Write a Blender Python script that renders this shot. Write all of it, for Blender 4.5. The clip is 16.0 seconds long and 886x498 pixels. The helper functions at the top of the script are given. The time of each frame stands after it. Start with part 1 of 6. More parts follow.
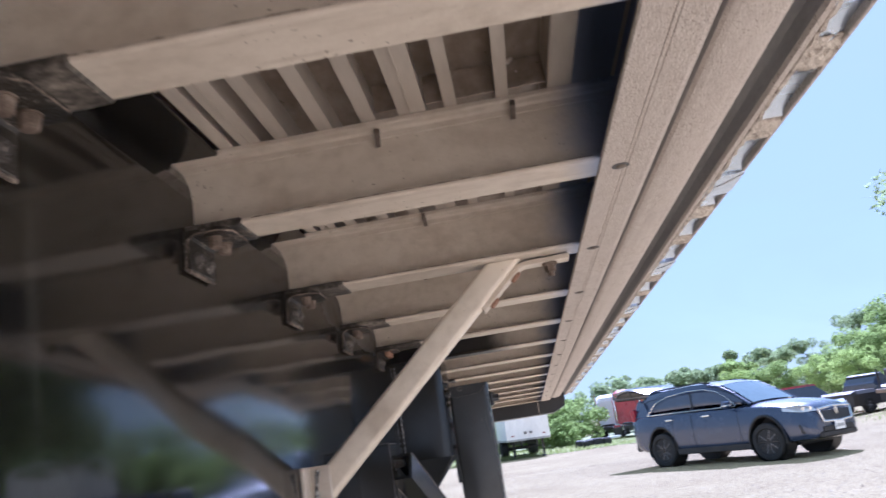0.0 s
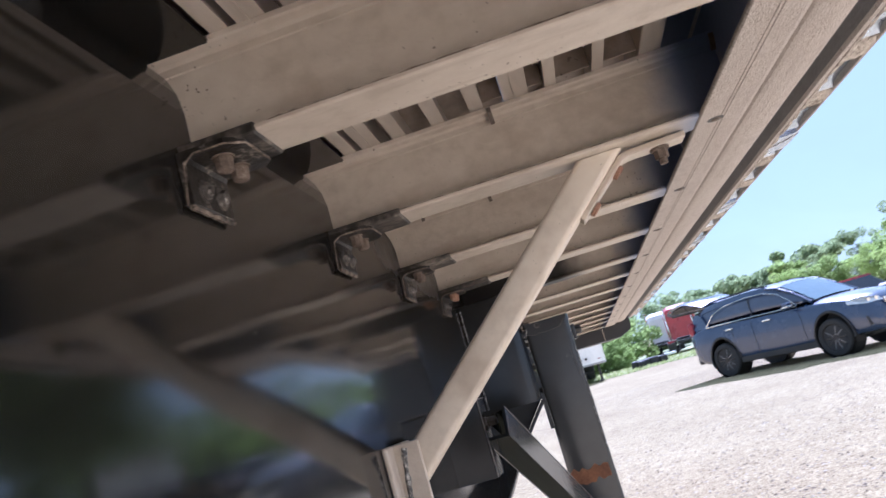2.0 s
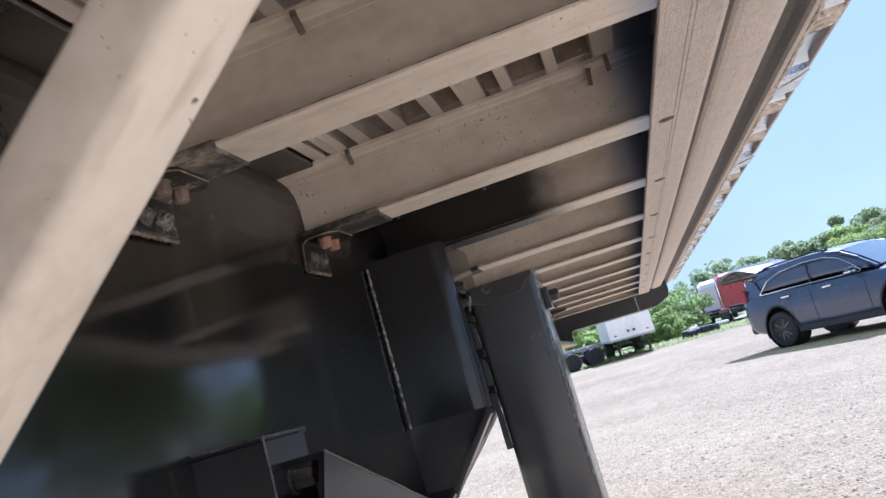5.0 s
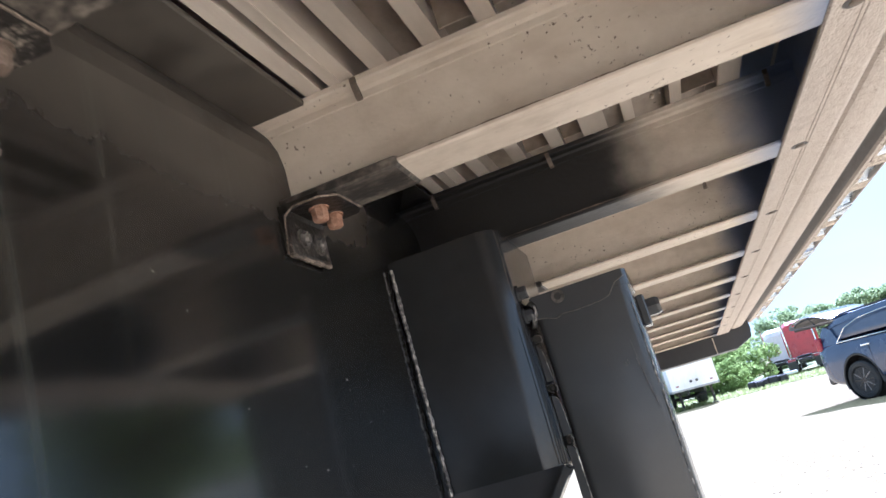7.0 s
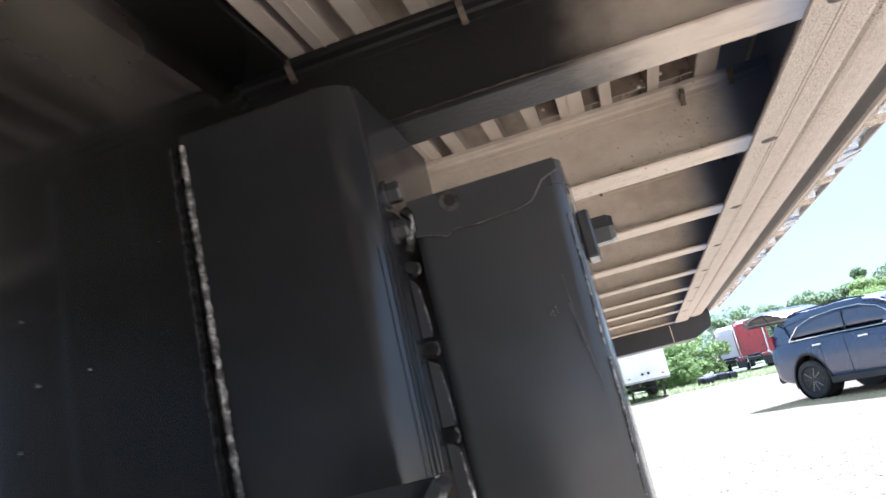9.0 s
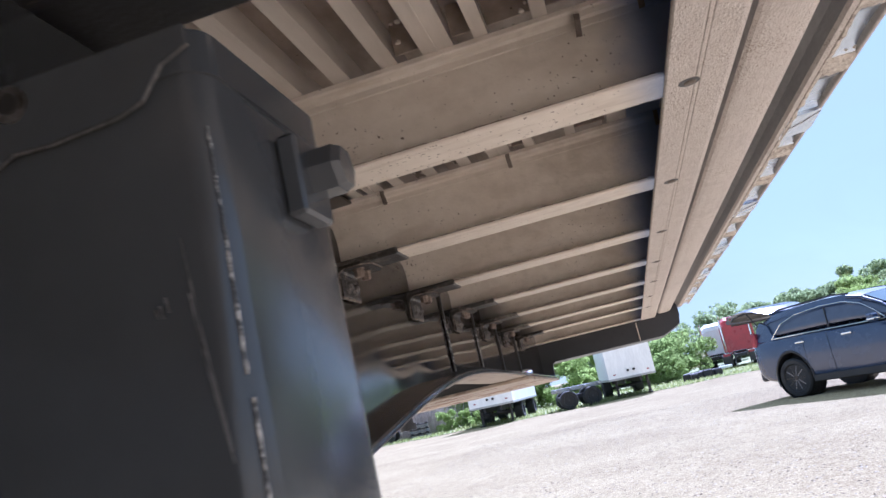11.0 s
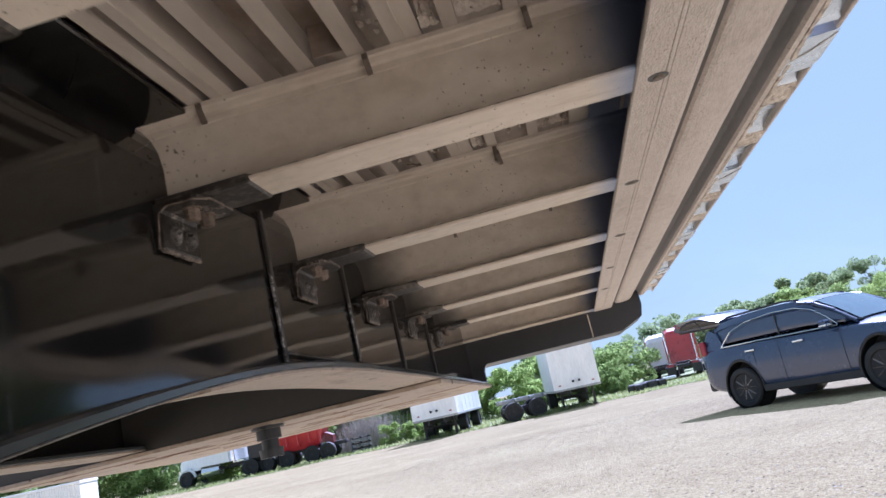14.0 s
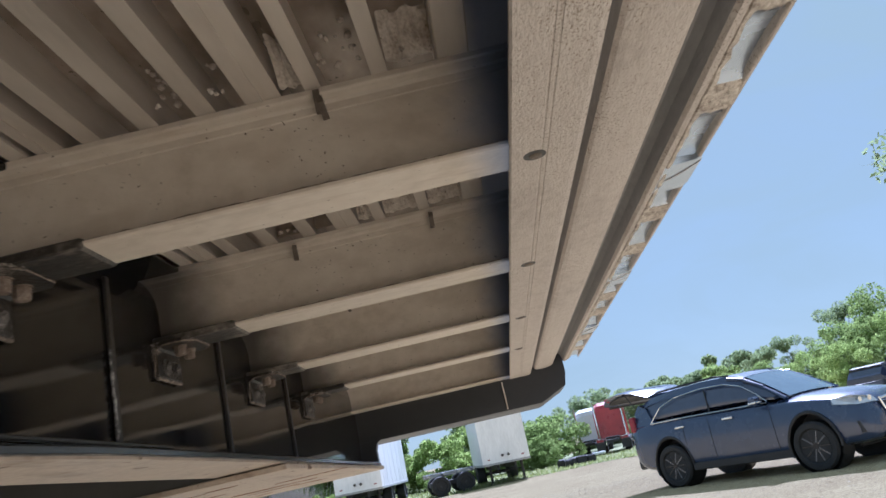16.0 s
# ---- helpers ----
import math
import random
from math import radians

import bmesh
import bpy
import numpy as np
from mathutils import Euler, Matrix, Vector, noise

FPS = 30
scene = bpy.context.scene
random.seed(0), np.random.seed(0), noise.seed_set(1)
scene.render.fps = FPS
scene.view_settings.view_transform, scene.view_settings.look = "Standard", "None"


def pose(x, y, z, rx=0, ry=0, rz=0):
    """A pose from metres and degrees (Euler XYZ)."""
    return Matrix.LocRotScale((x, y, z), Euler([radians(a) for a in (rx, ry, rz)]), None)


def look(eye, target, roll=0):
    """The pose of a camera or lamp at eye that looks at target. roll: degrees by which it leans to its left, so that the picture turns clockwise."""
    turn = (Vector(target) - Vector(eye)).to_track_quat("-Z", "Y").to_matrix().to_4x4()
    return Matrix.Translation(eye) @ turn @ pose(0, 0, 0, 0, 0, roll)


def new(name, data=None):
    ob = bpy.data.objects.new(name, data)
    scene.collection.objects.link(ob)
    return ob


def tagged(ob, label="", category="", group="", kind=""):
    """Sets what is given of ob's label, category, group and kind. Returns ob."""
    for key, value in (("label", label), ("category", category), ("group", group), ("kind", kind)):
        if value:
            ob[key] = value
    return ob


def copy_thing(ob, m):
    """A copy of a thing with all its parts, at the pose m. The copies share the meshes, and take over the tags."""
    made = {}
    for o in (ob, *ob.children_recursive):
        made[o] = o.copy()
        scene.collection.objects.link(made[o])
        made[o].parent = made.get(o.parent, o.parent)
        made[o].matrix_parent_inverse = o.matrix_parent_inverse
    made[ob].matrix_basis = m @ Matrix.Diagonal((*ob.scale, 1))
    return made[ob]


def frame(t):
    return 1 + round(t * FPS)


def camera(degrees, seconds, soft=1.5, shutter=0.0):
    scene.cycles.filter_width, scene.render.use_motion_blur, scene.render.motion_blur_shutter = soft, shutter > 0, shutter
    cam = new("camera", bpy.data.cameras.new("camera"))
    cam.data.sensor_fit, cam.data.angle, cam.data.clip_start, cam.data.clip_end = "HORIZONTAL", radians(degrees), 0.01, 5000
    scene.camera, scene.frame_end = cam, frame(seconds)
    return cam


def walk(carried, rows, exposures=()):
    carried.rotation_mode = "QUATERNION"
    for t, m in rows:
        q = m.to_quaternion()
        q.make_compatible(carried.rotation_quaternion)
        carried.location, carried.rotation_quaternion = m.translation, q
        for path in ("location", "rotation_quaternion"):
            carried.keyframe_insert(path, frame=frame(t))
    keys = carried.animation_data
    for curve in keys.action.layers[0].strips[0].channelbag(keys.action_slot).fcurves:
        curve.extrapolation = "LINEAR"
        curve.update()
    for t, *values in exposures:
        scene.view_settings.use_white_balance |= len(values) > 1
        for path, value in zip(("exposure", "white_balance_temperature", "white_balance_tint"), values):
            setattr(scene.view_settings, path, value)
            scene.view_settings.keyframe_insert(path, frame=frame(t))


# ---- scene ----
cam = camera(60.3, 16.0, shutter=0.4)
PATH = [
    (0, (0.43, -0.571, 1.013), (0.295, 1.353, 1.54), -8.9),
    (0.5, (0.412, -0.439, 1.009), (0.417, 1.491, 1.534), -10.0),
    (1, (0.315, -0.379, 1.022), (0.27, 1.553, 1.537), -12.4),
    (1.5, (0.263, -0.307, 1.04), (0.189, 1.633, 1.523), -15.2),
    (2, (0.317, -0.25, 1.061), (0.064, 1.691, 1.469), -16.2),
    (2.5, (0.413, -0.113, 1.068), (0.095, 1.823, 1.457), -16.1),
    (3, (0.431, 0.062, 1.062), (0.092, 1.995, 1.45), -15.6),
    (3.5, (0.439, 0.247, 1.074), (0.085, 2.178, 1.459), -16.5),
    (4, (0.464, 0.36, 1.065), (0.1, 2.293, 1.424), -17.4),
    (4.5, (0.473, 0.505, 1.06), (0.104, 2.438, 1.415), -16.7),
    (7, (0.355, 1.069, 1.061), (-0.127, 2.936, 1.59), -15.9),
    (7.5, (0.33, 1.206, 1.087), (-0.152, 3.069, 1.634), -15.4),
    (8, (0.324, 1.335, 1.094), (-0.14, 3.2, 1.648), -14.6),
    (8.5, (0.313, 1.434, 1.075), (-0.103, 3.31, 1.632), -13.7),
    (9, (0.337, 1.519, 1.049), (-0.066, 3.422, 1.515), -13.5),
    (9.5, (0.391, 1.594, 1.055), (0.005, 3.505, 1.501), -13.6),
    (9.7, (0.398, 1.634, 1.046), (0.023, 3.547, 1.492), -13.5),
    (11.8, (0.495, 2.086, 1.055), (0.108, 3.998, 1.496), -12.8),
    (12, (0.491, 2.166, 1.055), (0.105, 4.079, 1.492), -12.8),
    (12.5, (0.475, 2.344, 1.066), (0.1, 4.26, 1.498), -12.9),
    (13, (0.502, 2.482, 1.076), (0.181, 4.41, 1.501), -13.2),
    (13.5, (0.492, 2.615, 1.047), (0.216, 4.551, 1.468), -13.2),
    (14, (0.437, 2.795, 1.04), (0.192, 4.73, 1.483), -13.4),
    (14.5, (0.449, 2.909, 1.057), (0.227, 4.847, 1.501), -14.0),
    (15, (0.511, 3.033, 1.057), (0.371, 4.979, 1.496), -14.9),
    (15.5, (0.51, 3.195, 1.05), (0.431, 5.126, 1.565), -13.6),
    (16, (0.517, 3.355, 1.063), (0.478, 5.271, 1.638), -12.9),
]
TRAILER = pose(0.026, -0.011, -0.035, -1.088, -1.213, 0.122) @ pose(0, 0, 0.1)
walk(cam, [(t, TRAILER @ look(eye, target, roll)) for t, eye, target, roll in PATH],
     exposures=[(0.0, 1.55, 4580, 37.0), (0.5, 1.2, 4620, 35.0), (1.5, 1.45, 4620, 36.0), (2.5, 1.76, 4580, 37.0), (3.5, 1.58, 4580, 38.0), (4.5, 1.46, 4580, 37.0),
                (7.0, 2.2, 4560, 31.0), (9.0, 2.15, 4560, 33.0), (9.5, 1.9, 4560, 35.0), (12.0, 1.52, 4600, 36.0), (13.0, 1.40, 4620, 36.0), (14.5, 1.26, 4650, 33.0), (16.0, 1.05, 4690, 29.0)])

# ---------------------------------------------------------------- light
world = bpy.data.worlds.new("sky")
scene.world = world
world.use_nodes = True
wn = world.node_tree
wn.nodes.clear()
SUN_EL, SUN_AZ = radians(48), radians(20)      # azimuth from +y towards +x
sky = wn.nodes.new("ShaderNodeTexSky")
sky.sky_type = "NISHITA"
sky.sun_disc = False
sky.sun_elevation, sky.sun_rotation = SUN_EL, SUN_AZ
sky.air_density, sky.dust_density, sky.ozone_density = 1.0, 0.3, 1.0
back = wn.nodes.new("ShaderNodeBackground")
back.inputs["Strength"].default_value = 0.054
wout = wn.nodes.new("ShaderNodeOutputWorld")
# thin high cirrus that pales the blue
aim, place, wisp = wn.nodes.new("ShaderNodeTexCoord"), wn.nodes.new("ShaderNodeMapping"), wn.nodes.new("ShaderNodeTexNoise")
place.inputs["Rotation"].default_value = (0.3, 0.2, 0.6)
place.inputs["Scale"].default_value = (1.2, 3.6, 4.5)
wisp.inputs["Scale"].default_value, wisp.inputs["Detail"].default_value, wisp.inputs["Roughness"].default_value = 1.7, 7, 0.58
wisp.inputs["Distortion"].default_value = 0.7
veil, pale = wn.nodes.new("ShaderNodeMapRange"), wn.nodes.new("ShaderNodeMix")
veil.inputs["From Min"].default_value, veil.inputs["From Max"].default_value = 0.36, 0.72
veil.inputs["To Min"].default_value, veil.inputs["To Max"].default_value = 0.84, 0.96
pale.data_type = "RGBA"
pale.inputs[7].default_value = (4.1, 4.95, 3.95, 1)
wn.links.new(aim.outputs["Generated"], place.inputs["Vector"])
wn.links.new(place.outputs[0], wisp.inputs["Vector"])
wn.links.new(wisp.outputs["Fac"], veil.inputs["Value"])
wn.links.new(veil.outputs[0], pale.inputs["Factor"])
wn.links.new(sky.outputs[0], pale.inputs[6])
wn.links.new(pale.outputs[2], back.inputs["Color"])
wn.links.new(back.outputs[0], wout.inputs["Surface"])
sun = new("sun", bpy.data.lights.new("sun", "SUN"))
sun.data.energy, sun.data.angle, sun.data.color = 5.0, radians(0.6), (1.0, 0.95, 0.87)
sun_from = Vector((math.sin(SUN_AZ) * math.cos(SUN_EL), math.cos(SUN_AZ) * math.cos(SUN_EL), math.sin(SUN_EL)))
sun.matrix_world = look((sun_from * 60)[:], (0, 0, 0))


# ---------------------------------------------------------------- materials
def shade(name, stops, rough=0.6, metal=0.0, scale=6.0, detail=6.0, stretch=(1, 1, 1), bump=0.0, bump_scale=60.0,
          rough_spread=0.12, spots=None, spot_scale=30.0, spot_at=0.68, coat=0.0, spread=0.0, alpha=1.0, wave=0.0, wave_scale=2.0,
          spec=0.5, cluster=0.0, streak=None, streak_at=(0.5, 0.75), streak_stretch=(30, 30, 1.2), dust=None):
    """A surface: a ramp of colours over two sizes of noise, specks of another colour, uneven gloss and fine relief."""
    m = bpy.data.materials.new(name)
    m.use_nodes = True
    nt = m.node_tree
    N, L = nt.nodes, nt.links
    b = N["Principled BSDF"]
    tc = N.new("ShaderNodeTexCoord")
    mp = N.new("ShaderNodeMapping")
    mp.inputs["Scale"].default_value = stretch
    oi = N.new("ShaderNodeObjectInfo")
    off = N.new("ShaderNodeVectorMath")
    off.operation = "MULTIPLY_ADD"
    off.inputs[1].default_value = (13.0, 7.0, 5.0)
    comb = N.new("ShaderNodeCombineXYZ")
    for i in range(3):
        L.new(oi.outputs["Random"], comb.inputs[i])
    L.new(tc.outputs["Object"], mp.inputs["Vector"])
    L.new(comb.outputs[0], off.inputs[0])
    L.new(mp.outputs[0], off.inputs[2])
    P = off.outputs[0]
    n1 = N.new("ShaderNodeTexNoise")
    n1.inputs["Scale"].default_value, n1.inputs["Detail"].default_value, n1.inputs["Roughness"].default_value = scale, detail, 0.6
    n2 = N.new("ShaderNodeTexNoise")
    n2.inputs["Scale"].default_value, n2.inputs["Detail"].default_value = scale * 9, 4
    L.new(P, n1.inputs["Vector"])
    L.new(P, n2.inputs["Vector"])
    mix = N.new("ShaderNodeMath")
    mix.operation = "MULTIPLY_ADD"
    mix.inputs[1].default_value = 0.35
    L.new(n2.outputs["Fac"], mix.inputs[0])
    sc = N.new("ShaderNodeMath")
    sc.operation = "MULTIPLY_ADD"
    sc.inputs[1].default_value, sc.inputs[2].default_value = 0.65, 0.0
    L.new(n1.outputs["Fac"], sc.inputs[0])
    L.new(sc.outputs[0], mix.inputs[2])
    ramp = N.new("ShaderNodeValToRGB")
    els = ramp.color_ramp.elements
    for i, (at, c) in enumerate(stops):
        e = els[i] if i < 2 else els.new(at)
        e.position, e.color = at, (*c, 1)
    L.new(mix.outputs[0], ramp.inputs[0])
    colour = ramp.outputs[0]
    if spots:
        n3 = N.new("ShaderNodeTexNoise")
        n3.inputs["Scale"].default_value, n3.inputs["Detail"].default_value = spot_scale, 3
        L.new(tc.outputs["Object"] if cluster else P, n3.inputs["Vector"])
        where = n3.outputs["Fac"]
        if cluster:                     # specks gather in patches
            gather = N.new("ShaderNodeMath")
            gather.operation = "MULTIPLY_ADD"
            gather.inputs[1].default_value = cluster
            L.new(n1.outputs["Fac"], gather.inputs[0])
            L.new(where, gather.inputs[2])
            where = gather.outputs[0]
        th = N.new("ShaderNodeMapRange")
        th.inputs["From Min"].default_value, th.inputs["From Max"].default_value = spot_at, spot_at + 0.04
        L.new(where, th.inputs["Value"])
        mx = N.new("ShaderNodeMix")
        mx.data_type = "RGBA"
        L.new(th.outputs[0], mx.inputs["Factor"])
        L.new(colour, mx.inputs[6])
        mx.inputs[7].default_value = (*spots, 1)
        colour = mx.outputs[2]
    if streak:
        ms, ns, ts, mq = N.new("ShaderNodeMapping"), N.new("ShaderNodeTexNoise"), N.new("ShaderNodeMapRange"), N.new("ShaderNodeMix")
        ms.inputs["Scale"].default_value = streak_stretch
        ns.inputs["Scale"].default_value, ns.inputs["Detail"].default_value = 1.0, 4
        L.new(tc.outputs["Object"], ms.inputs["Vector"])
        L.new(ms.outputs[0], ns.inputs["Vector"])
        ts.inputs["From Min"].default_value, ts.inputs["From Max"].default_value = streak_at
        ts.inputs["To Max"].default_value = 0.8
        L.new(ns.outputs["Fac"], ts.inputs["Value"])
        mq.data_type = "RGBA"
        L.new(ts.outputs[0], mq.inputs["Factor"])
        L.new(colour, mq.inputs[6])
        mq.inputs[7].default_value = (*streak, 1)
        colour = mq.outputs[2]
    if dust:                            # speckled dust gathered in broad clouds
        nd, nf, td, tf, pr, mdu = (N.new("ShaderNodeTexNoise"), N.new("ShaderNodeTexNoise"), N.new("ShaderNodeMapRange"), N.new("ShaderNodeMapRange"), N.new("ShaderNodeMath"), N.new("ShaderNodeMix"))
        nd.inputs["Scale"].default_value, nd.inputs["Detail"].default_value = 2.6, 6
        nf.inputs["Scale"].default_value, nf.inputs["Detail"].default_value = 210, 4
        for n in (nd, nf):
            L.new(tc.outputs["Object"], n.inputs["Vector"])
        td.inputs["From Min"].default_value, td.inputs["From Max"].default_value = 0.53, 0.85
        tf.inputs["From Min"].default_value, tf.inputs["From Max"].default_value = 0.36, 0.70
        L.new(nd.outputs["Fac"], td.inputs["Value"])
        L.new(nf.outputs["Fac"], tf.inputs["Value"])
        pr.operation = "MULTIPLY"
        L.new(td.outputs[0], pr.inputs[0])
        L.new(tf.outputs[0], pr.inputs[1])
        mdu.data_type = "RGBA"
        L.new(pr.outputs[0], mdu.inputs["Factor"])
        L.new(colour, mdu.inputs[6])
        mdu.inputs[7].default_value = (*dust, 1)
        colour = mdu.outputs[2]
    if spread:
        hs = N.new("ShaderNodeHueSaturation")
        vr = N.new("ShaderNodeMapRange")
        vr.inputs["To Min"].default_value, vr.inputs["To Max"].default_value = 1 - spread, 1 + spread
        L.new(oi.outputs["Random"], vr.inputs["Value"])
        L.new(vr.outputs[0], hs.inputs["Value"])
        L.new(colour, hs.inputs["Color"])
        colour = hs.outputs[0]
    L.new(colour, b.inputs["Base Color"])
    rr = N.new("ShaderNodeMapRange")
    rr.inputs["From Min"].default_value, rr.inputs["From Max"].default_value = 0.3, 0.7
    rr.inputs["To Min"].default_value, rr.inputs["To Max"].default_value = max(0.02, rough - rough_spread), min(1, rough + rough_spread)
    L.new(n1.outputs["Fac"], rr.inputs["Value"])
    L.new(rr.outputs[0], b.inputs["Roughness"])
    b.inputs["Metallic"].default_value = metal
    b.inputs["Coat Weight"].default_value = coat
    b.inputs["Coat Roughness"].default_value = 0.06
    b.inputs["Specular IOR Level"].default_value = spec
    normal = None
    if wave:
        nw = N.new("ShaderNodeTexNoise")
        nw.inputs["Scale"].default_value, nw.inputs["Detail"].default_value = wave_scale, 1
        L.new(P, nw.inputs["Vector"])
        bw = N.new("ShaderNodeBump")
        bw.inputs["Strength"].default_value, bw.inputs["Distance"].default_value = 1.0, wave
        L.new(nw.outputs["Fac"], bw.inputs["Height"])
        normal = bw.outputs[0]
    if bump:
        nb = N.new("ShaderNodeTexNoise")
        nb.inputs["Scale"].default_value, nb.inputs["Detail"].default_value = bump_scale, 5
        L.new(P, nb.inputs["Vector"])
        bp = N.new("ShaderNodeBump")
        bp.inputs["Strength"].default_value, bp.inputs["Distance"].default_value = 0.7, bump
        L.new(nb.outputs["Fac"], bp.inputs["Height"])
        if normal:
            L.new(normal, bp.inputs["Normal"])
        normal = bp.outputs[0]
    if normal:
        L.new(normal, b.inputs["Normal"])
        if coat:
            L.new(normal, b.inputs["Coat Normal"])
    return m


def plain(name, colour, rough=0.5, metal=0.0, **more):
    d = tuple(c * 0.82 for c in colour)
    return shade(name, [(0.35, d), (0.65, colour)], rough, metal, **more)


ALU = shade("dusty_aluminium", [(0.30, (0.46, 0.395, 0.315)), (0.46, (0.60, 0.53, 0.44)), (0.68, (0.70, 0.63, 0.535))], 0.5, 0.0,
            scale=4.0, stretch=(1.1, 1.3, 1.3), bump=0.0010, bump_scale=120, spots=(0.15, 0.11, 0.08), spot_scale=170, spot_at=0.918, cluster=0.42, spread=0.05,
            streak=(0.47, 0.395, 0.31), streak_at=(0.56, 0.76), streak_stretch=(7, 60, 16))
ALU_RAIL = shade("weathered_rail_aluminium", [(0.28, (0.375, 0.325, 0.28)), (0.48, (0.53, 0.475, 0.425)), (0.72, (0.63, 0.58, 0.53))], 0.65, 0.0,
                 scale=7.0, stretch=(1.6, 0.8, 1.6), bump=0.003, bump_scale=230, spots=(0.30, 0.245, 0.19), spot_scale=400, spot_at=0.825, cluster=0.42)
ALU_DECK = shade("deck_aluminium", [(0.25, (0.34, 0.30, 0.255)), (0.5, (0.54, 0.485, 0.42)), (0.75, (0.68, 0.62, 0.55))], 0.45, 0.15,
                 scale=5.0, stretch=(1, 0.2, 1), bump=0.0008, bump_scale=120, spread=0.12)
BRACE = shade("brace_aluminium", [(0.25, (0.55, 0.48, 0.38)), (0.5, (0.74, 0.66, 0.54)), (0.75, (0.80, 0.73, 0.62))], 0.5, 0.0,
              scale=7.0, stretch=(1, 1, 1), bump=0.0008, bump_scale=60, spots=(0.16, 0.12, 0.08), spot_scale=150, spot_at=0.95, cluster=0.42,
              streak=(0.42, 0.34, 0.25), streak_at=(0.57, 0.76), streak_stretch=(9, 40, 9))
BLACK = shade("glossy_black_paint", [(0.3, (0.007, 0.0075, 0.0075)), (0.7, (0.014, 0.014, 0.0135))], 0.10, 0.0, scale=2.5, bump=0.0,
              rough_spread=0.07, spots=(0.26, 0.25, 0.22), spot_scale=110, spot_at=0.985, cluster=0.40, wave=0.010, wave_scale=2.2, spec=0.55, coat=0.12,
              streak=(0.040, 0.041, 0.036), streak_at=(0.60, 0.74), streak_stretch=(1, 46, 1.1), dust=(0.035, 0.034, 0.031))
BLACK_LEG = shade("black_gear_paint", [(0.3, (0.040, 0.042, 0.045)), (0.7, (0.056, 0.059, 0.062))], 0.16, 0.0, scale=3,
                  bump=0.0002, bump_scale=160, rough_spread=0.05)
# the gear paint again, darker: the mount's shade is put into the colour
SHADED_BLACK = shade("black_bracket_paint", [(0.3, (0.017, 0.018, 0.0195)), (0.7, (0.027, 0.0285, 0.030))], 0.14, 0.0, scale=3,
                    bump=0.0002, bump_scale=160, rough_spread=0.05)
BLACK_DULL = shade("dusty_black_paint", [(0.3, (0.010, 0.0095, 0.0095)), (0.7, (0.028, 0.026, 0.024))], 0.45, 0.0, scale=9,
                   bump=0.0008, bump_scale=90, spots=(0.14, 0.12, 0.10), spot_scale=60, spot_at=0.74, dust=(0.16, 0.135, 0.11))
WELD = shade("chalky_weld_bead", [(0.41, (0.035, 0.035, 0.036)), (0.50, (0.12, 0.118, 0.114)), (0.58, (0.55, 0.53, 0.50))], 0.5, 0.2, scale=110, bump=0.003, bump_scale=180)
RUST = shade("rusty_bolt", [(0.3, (0.15, 0.075, 0.045)), (0.5, (0.31, 0.175, 0.11)), (0.72, (0.42, 0.29, 0.21))], 0.8, 0.1, scale=40, bump=0.002, bump_scale=220)
DUSTY_RUST = shade("dust_caked_bolt", [(0.32, (0.075, 0.055, 0.042)), (0.52, (0.17, 0.13, 0.10)), (0.72, (0.34, 0.29, 0.24))], 0.8, 0.1, scale=45, bump=0.002, bump_scale=220)
RUST_PATCH = shade("rust_patch", [(0.3, (0.10, 0.04, 0.02)), (0.6, (0.24, 0.11, 0.05)), (0.75, (0.3, 0.17, 0.09))], 0.85, 0.0, scale=22, bump=0.002, bump_scale=120)
ZINC = shade("scratched_zinc", [(0.35, (0.04, 0.036, 0.032)), (0.58, (0.18, 0.165, 0.15)), (0.75, (0.60, 0.57, 0.52))], 0.4, 0.5, scale=30, bump=0.001, bump_scale=150)
DUSTY_END = shade("dust_smeared_black_paint", [(0.38, (0.016, 0.015, 0.0145)), (0.48, (0.04, 0.036, 0.032)), (0.56, (0.12, 0.104, 0.086)), (0.68, (0.30, 0.265, 0.22))], 0.5, 0.0, scale=13,
                  stretch=(1.5, 1.2, 1), bump=0.0008, bump_scale=150, spots=(0.30, 0.26, 0.21), spot_scale=220, spot_at=0.98, cluster=0.5)
CLIP = shade("worn_black_clip", [(0.42, (0.014, 0.013, 0.012)), (0.55, (0.045, 0.04, 0.035)), (0.66, (0.40, 0.35, 0.29))], 0.42, 0.2, scale=24, bump=0.0015, bump_scale=150)
WORN = shade("worn_steel_plate", [(0.25, (0.18, 0.125, 0.085)), (0.45, (0.38, 0.305, 0.235)), (0.75, (0.56, 0.48, 0.39))], 0.5, 0.1, scale=6,
             stretch=(1.6, 1.1, 1), bump=0.002, bump_scale=60, spots=(0.12, 0.07, 0.042), spot_scale=24, spot_at=0.66,
             streak=(0.20, 0.135, 0.09), streak_at=(0.60, 0.74), streak_stretch=(20, 5, 10))
NOSE = shade("dull_nose_paint", [(0.3, (0.018, 0.019, 0.022)), (0.7, (0.028, 0.029, 0.032))], 0.4, 0.0, scale=4, bump=0.0006, bump_scale=80, spots=(0.12, 0.105, 0.09), spot_scale=90, spot_at=0.75)
GRIT = shade("caked_road_grit", [(0.35, (0.07, 0.052, 0.038)), (0.65, (0.20, 0.155, 0.115))], 0.95, 0.0, scale=60, bump=0.001, bump_scale=300)
# spring steel in a dark brown that holds the tabs' shadowed look
TAB = shade("dark_spring_steel", [(0.3, (0.08, 0.062, 0.048)), (0.7, (0.22, 0.18, 0.14))], 0.6, 0.2, scale=40, bump=0.001, bump_scale=200)
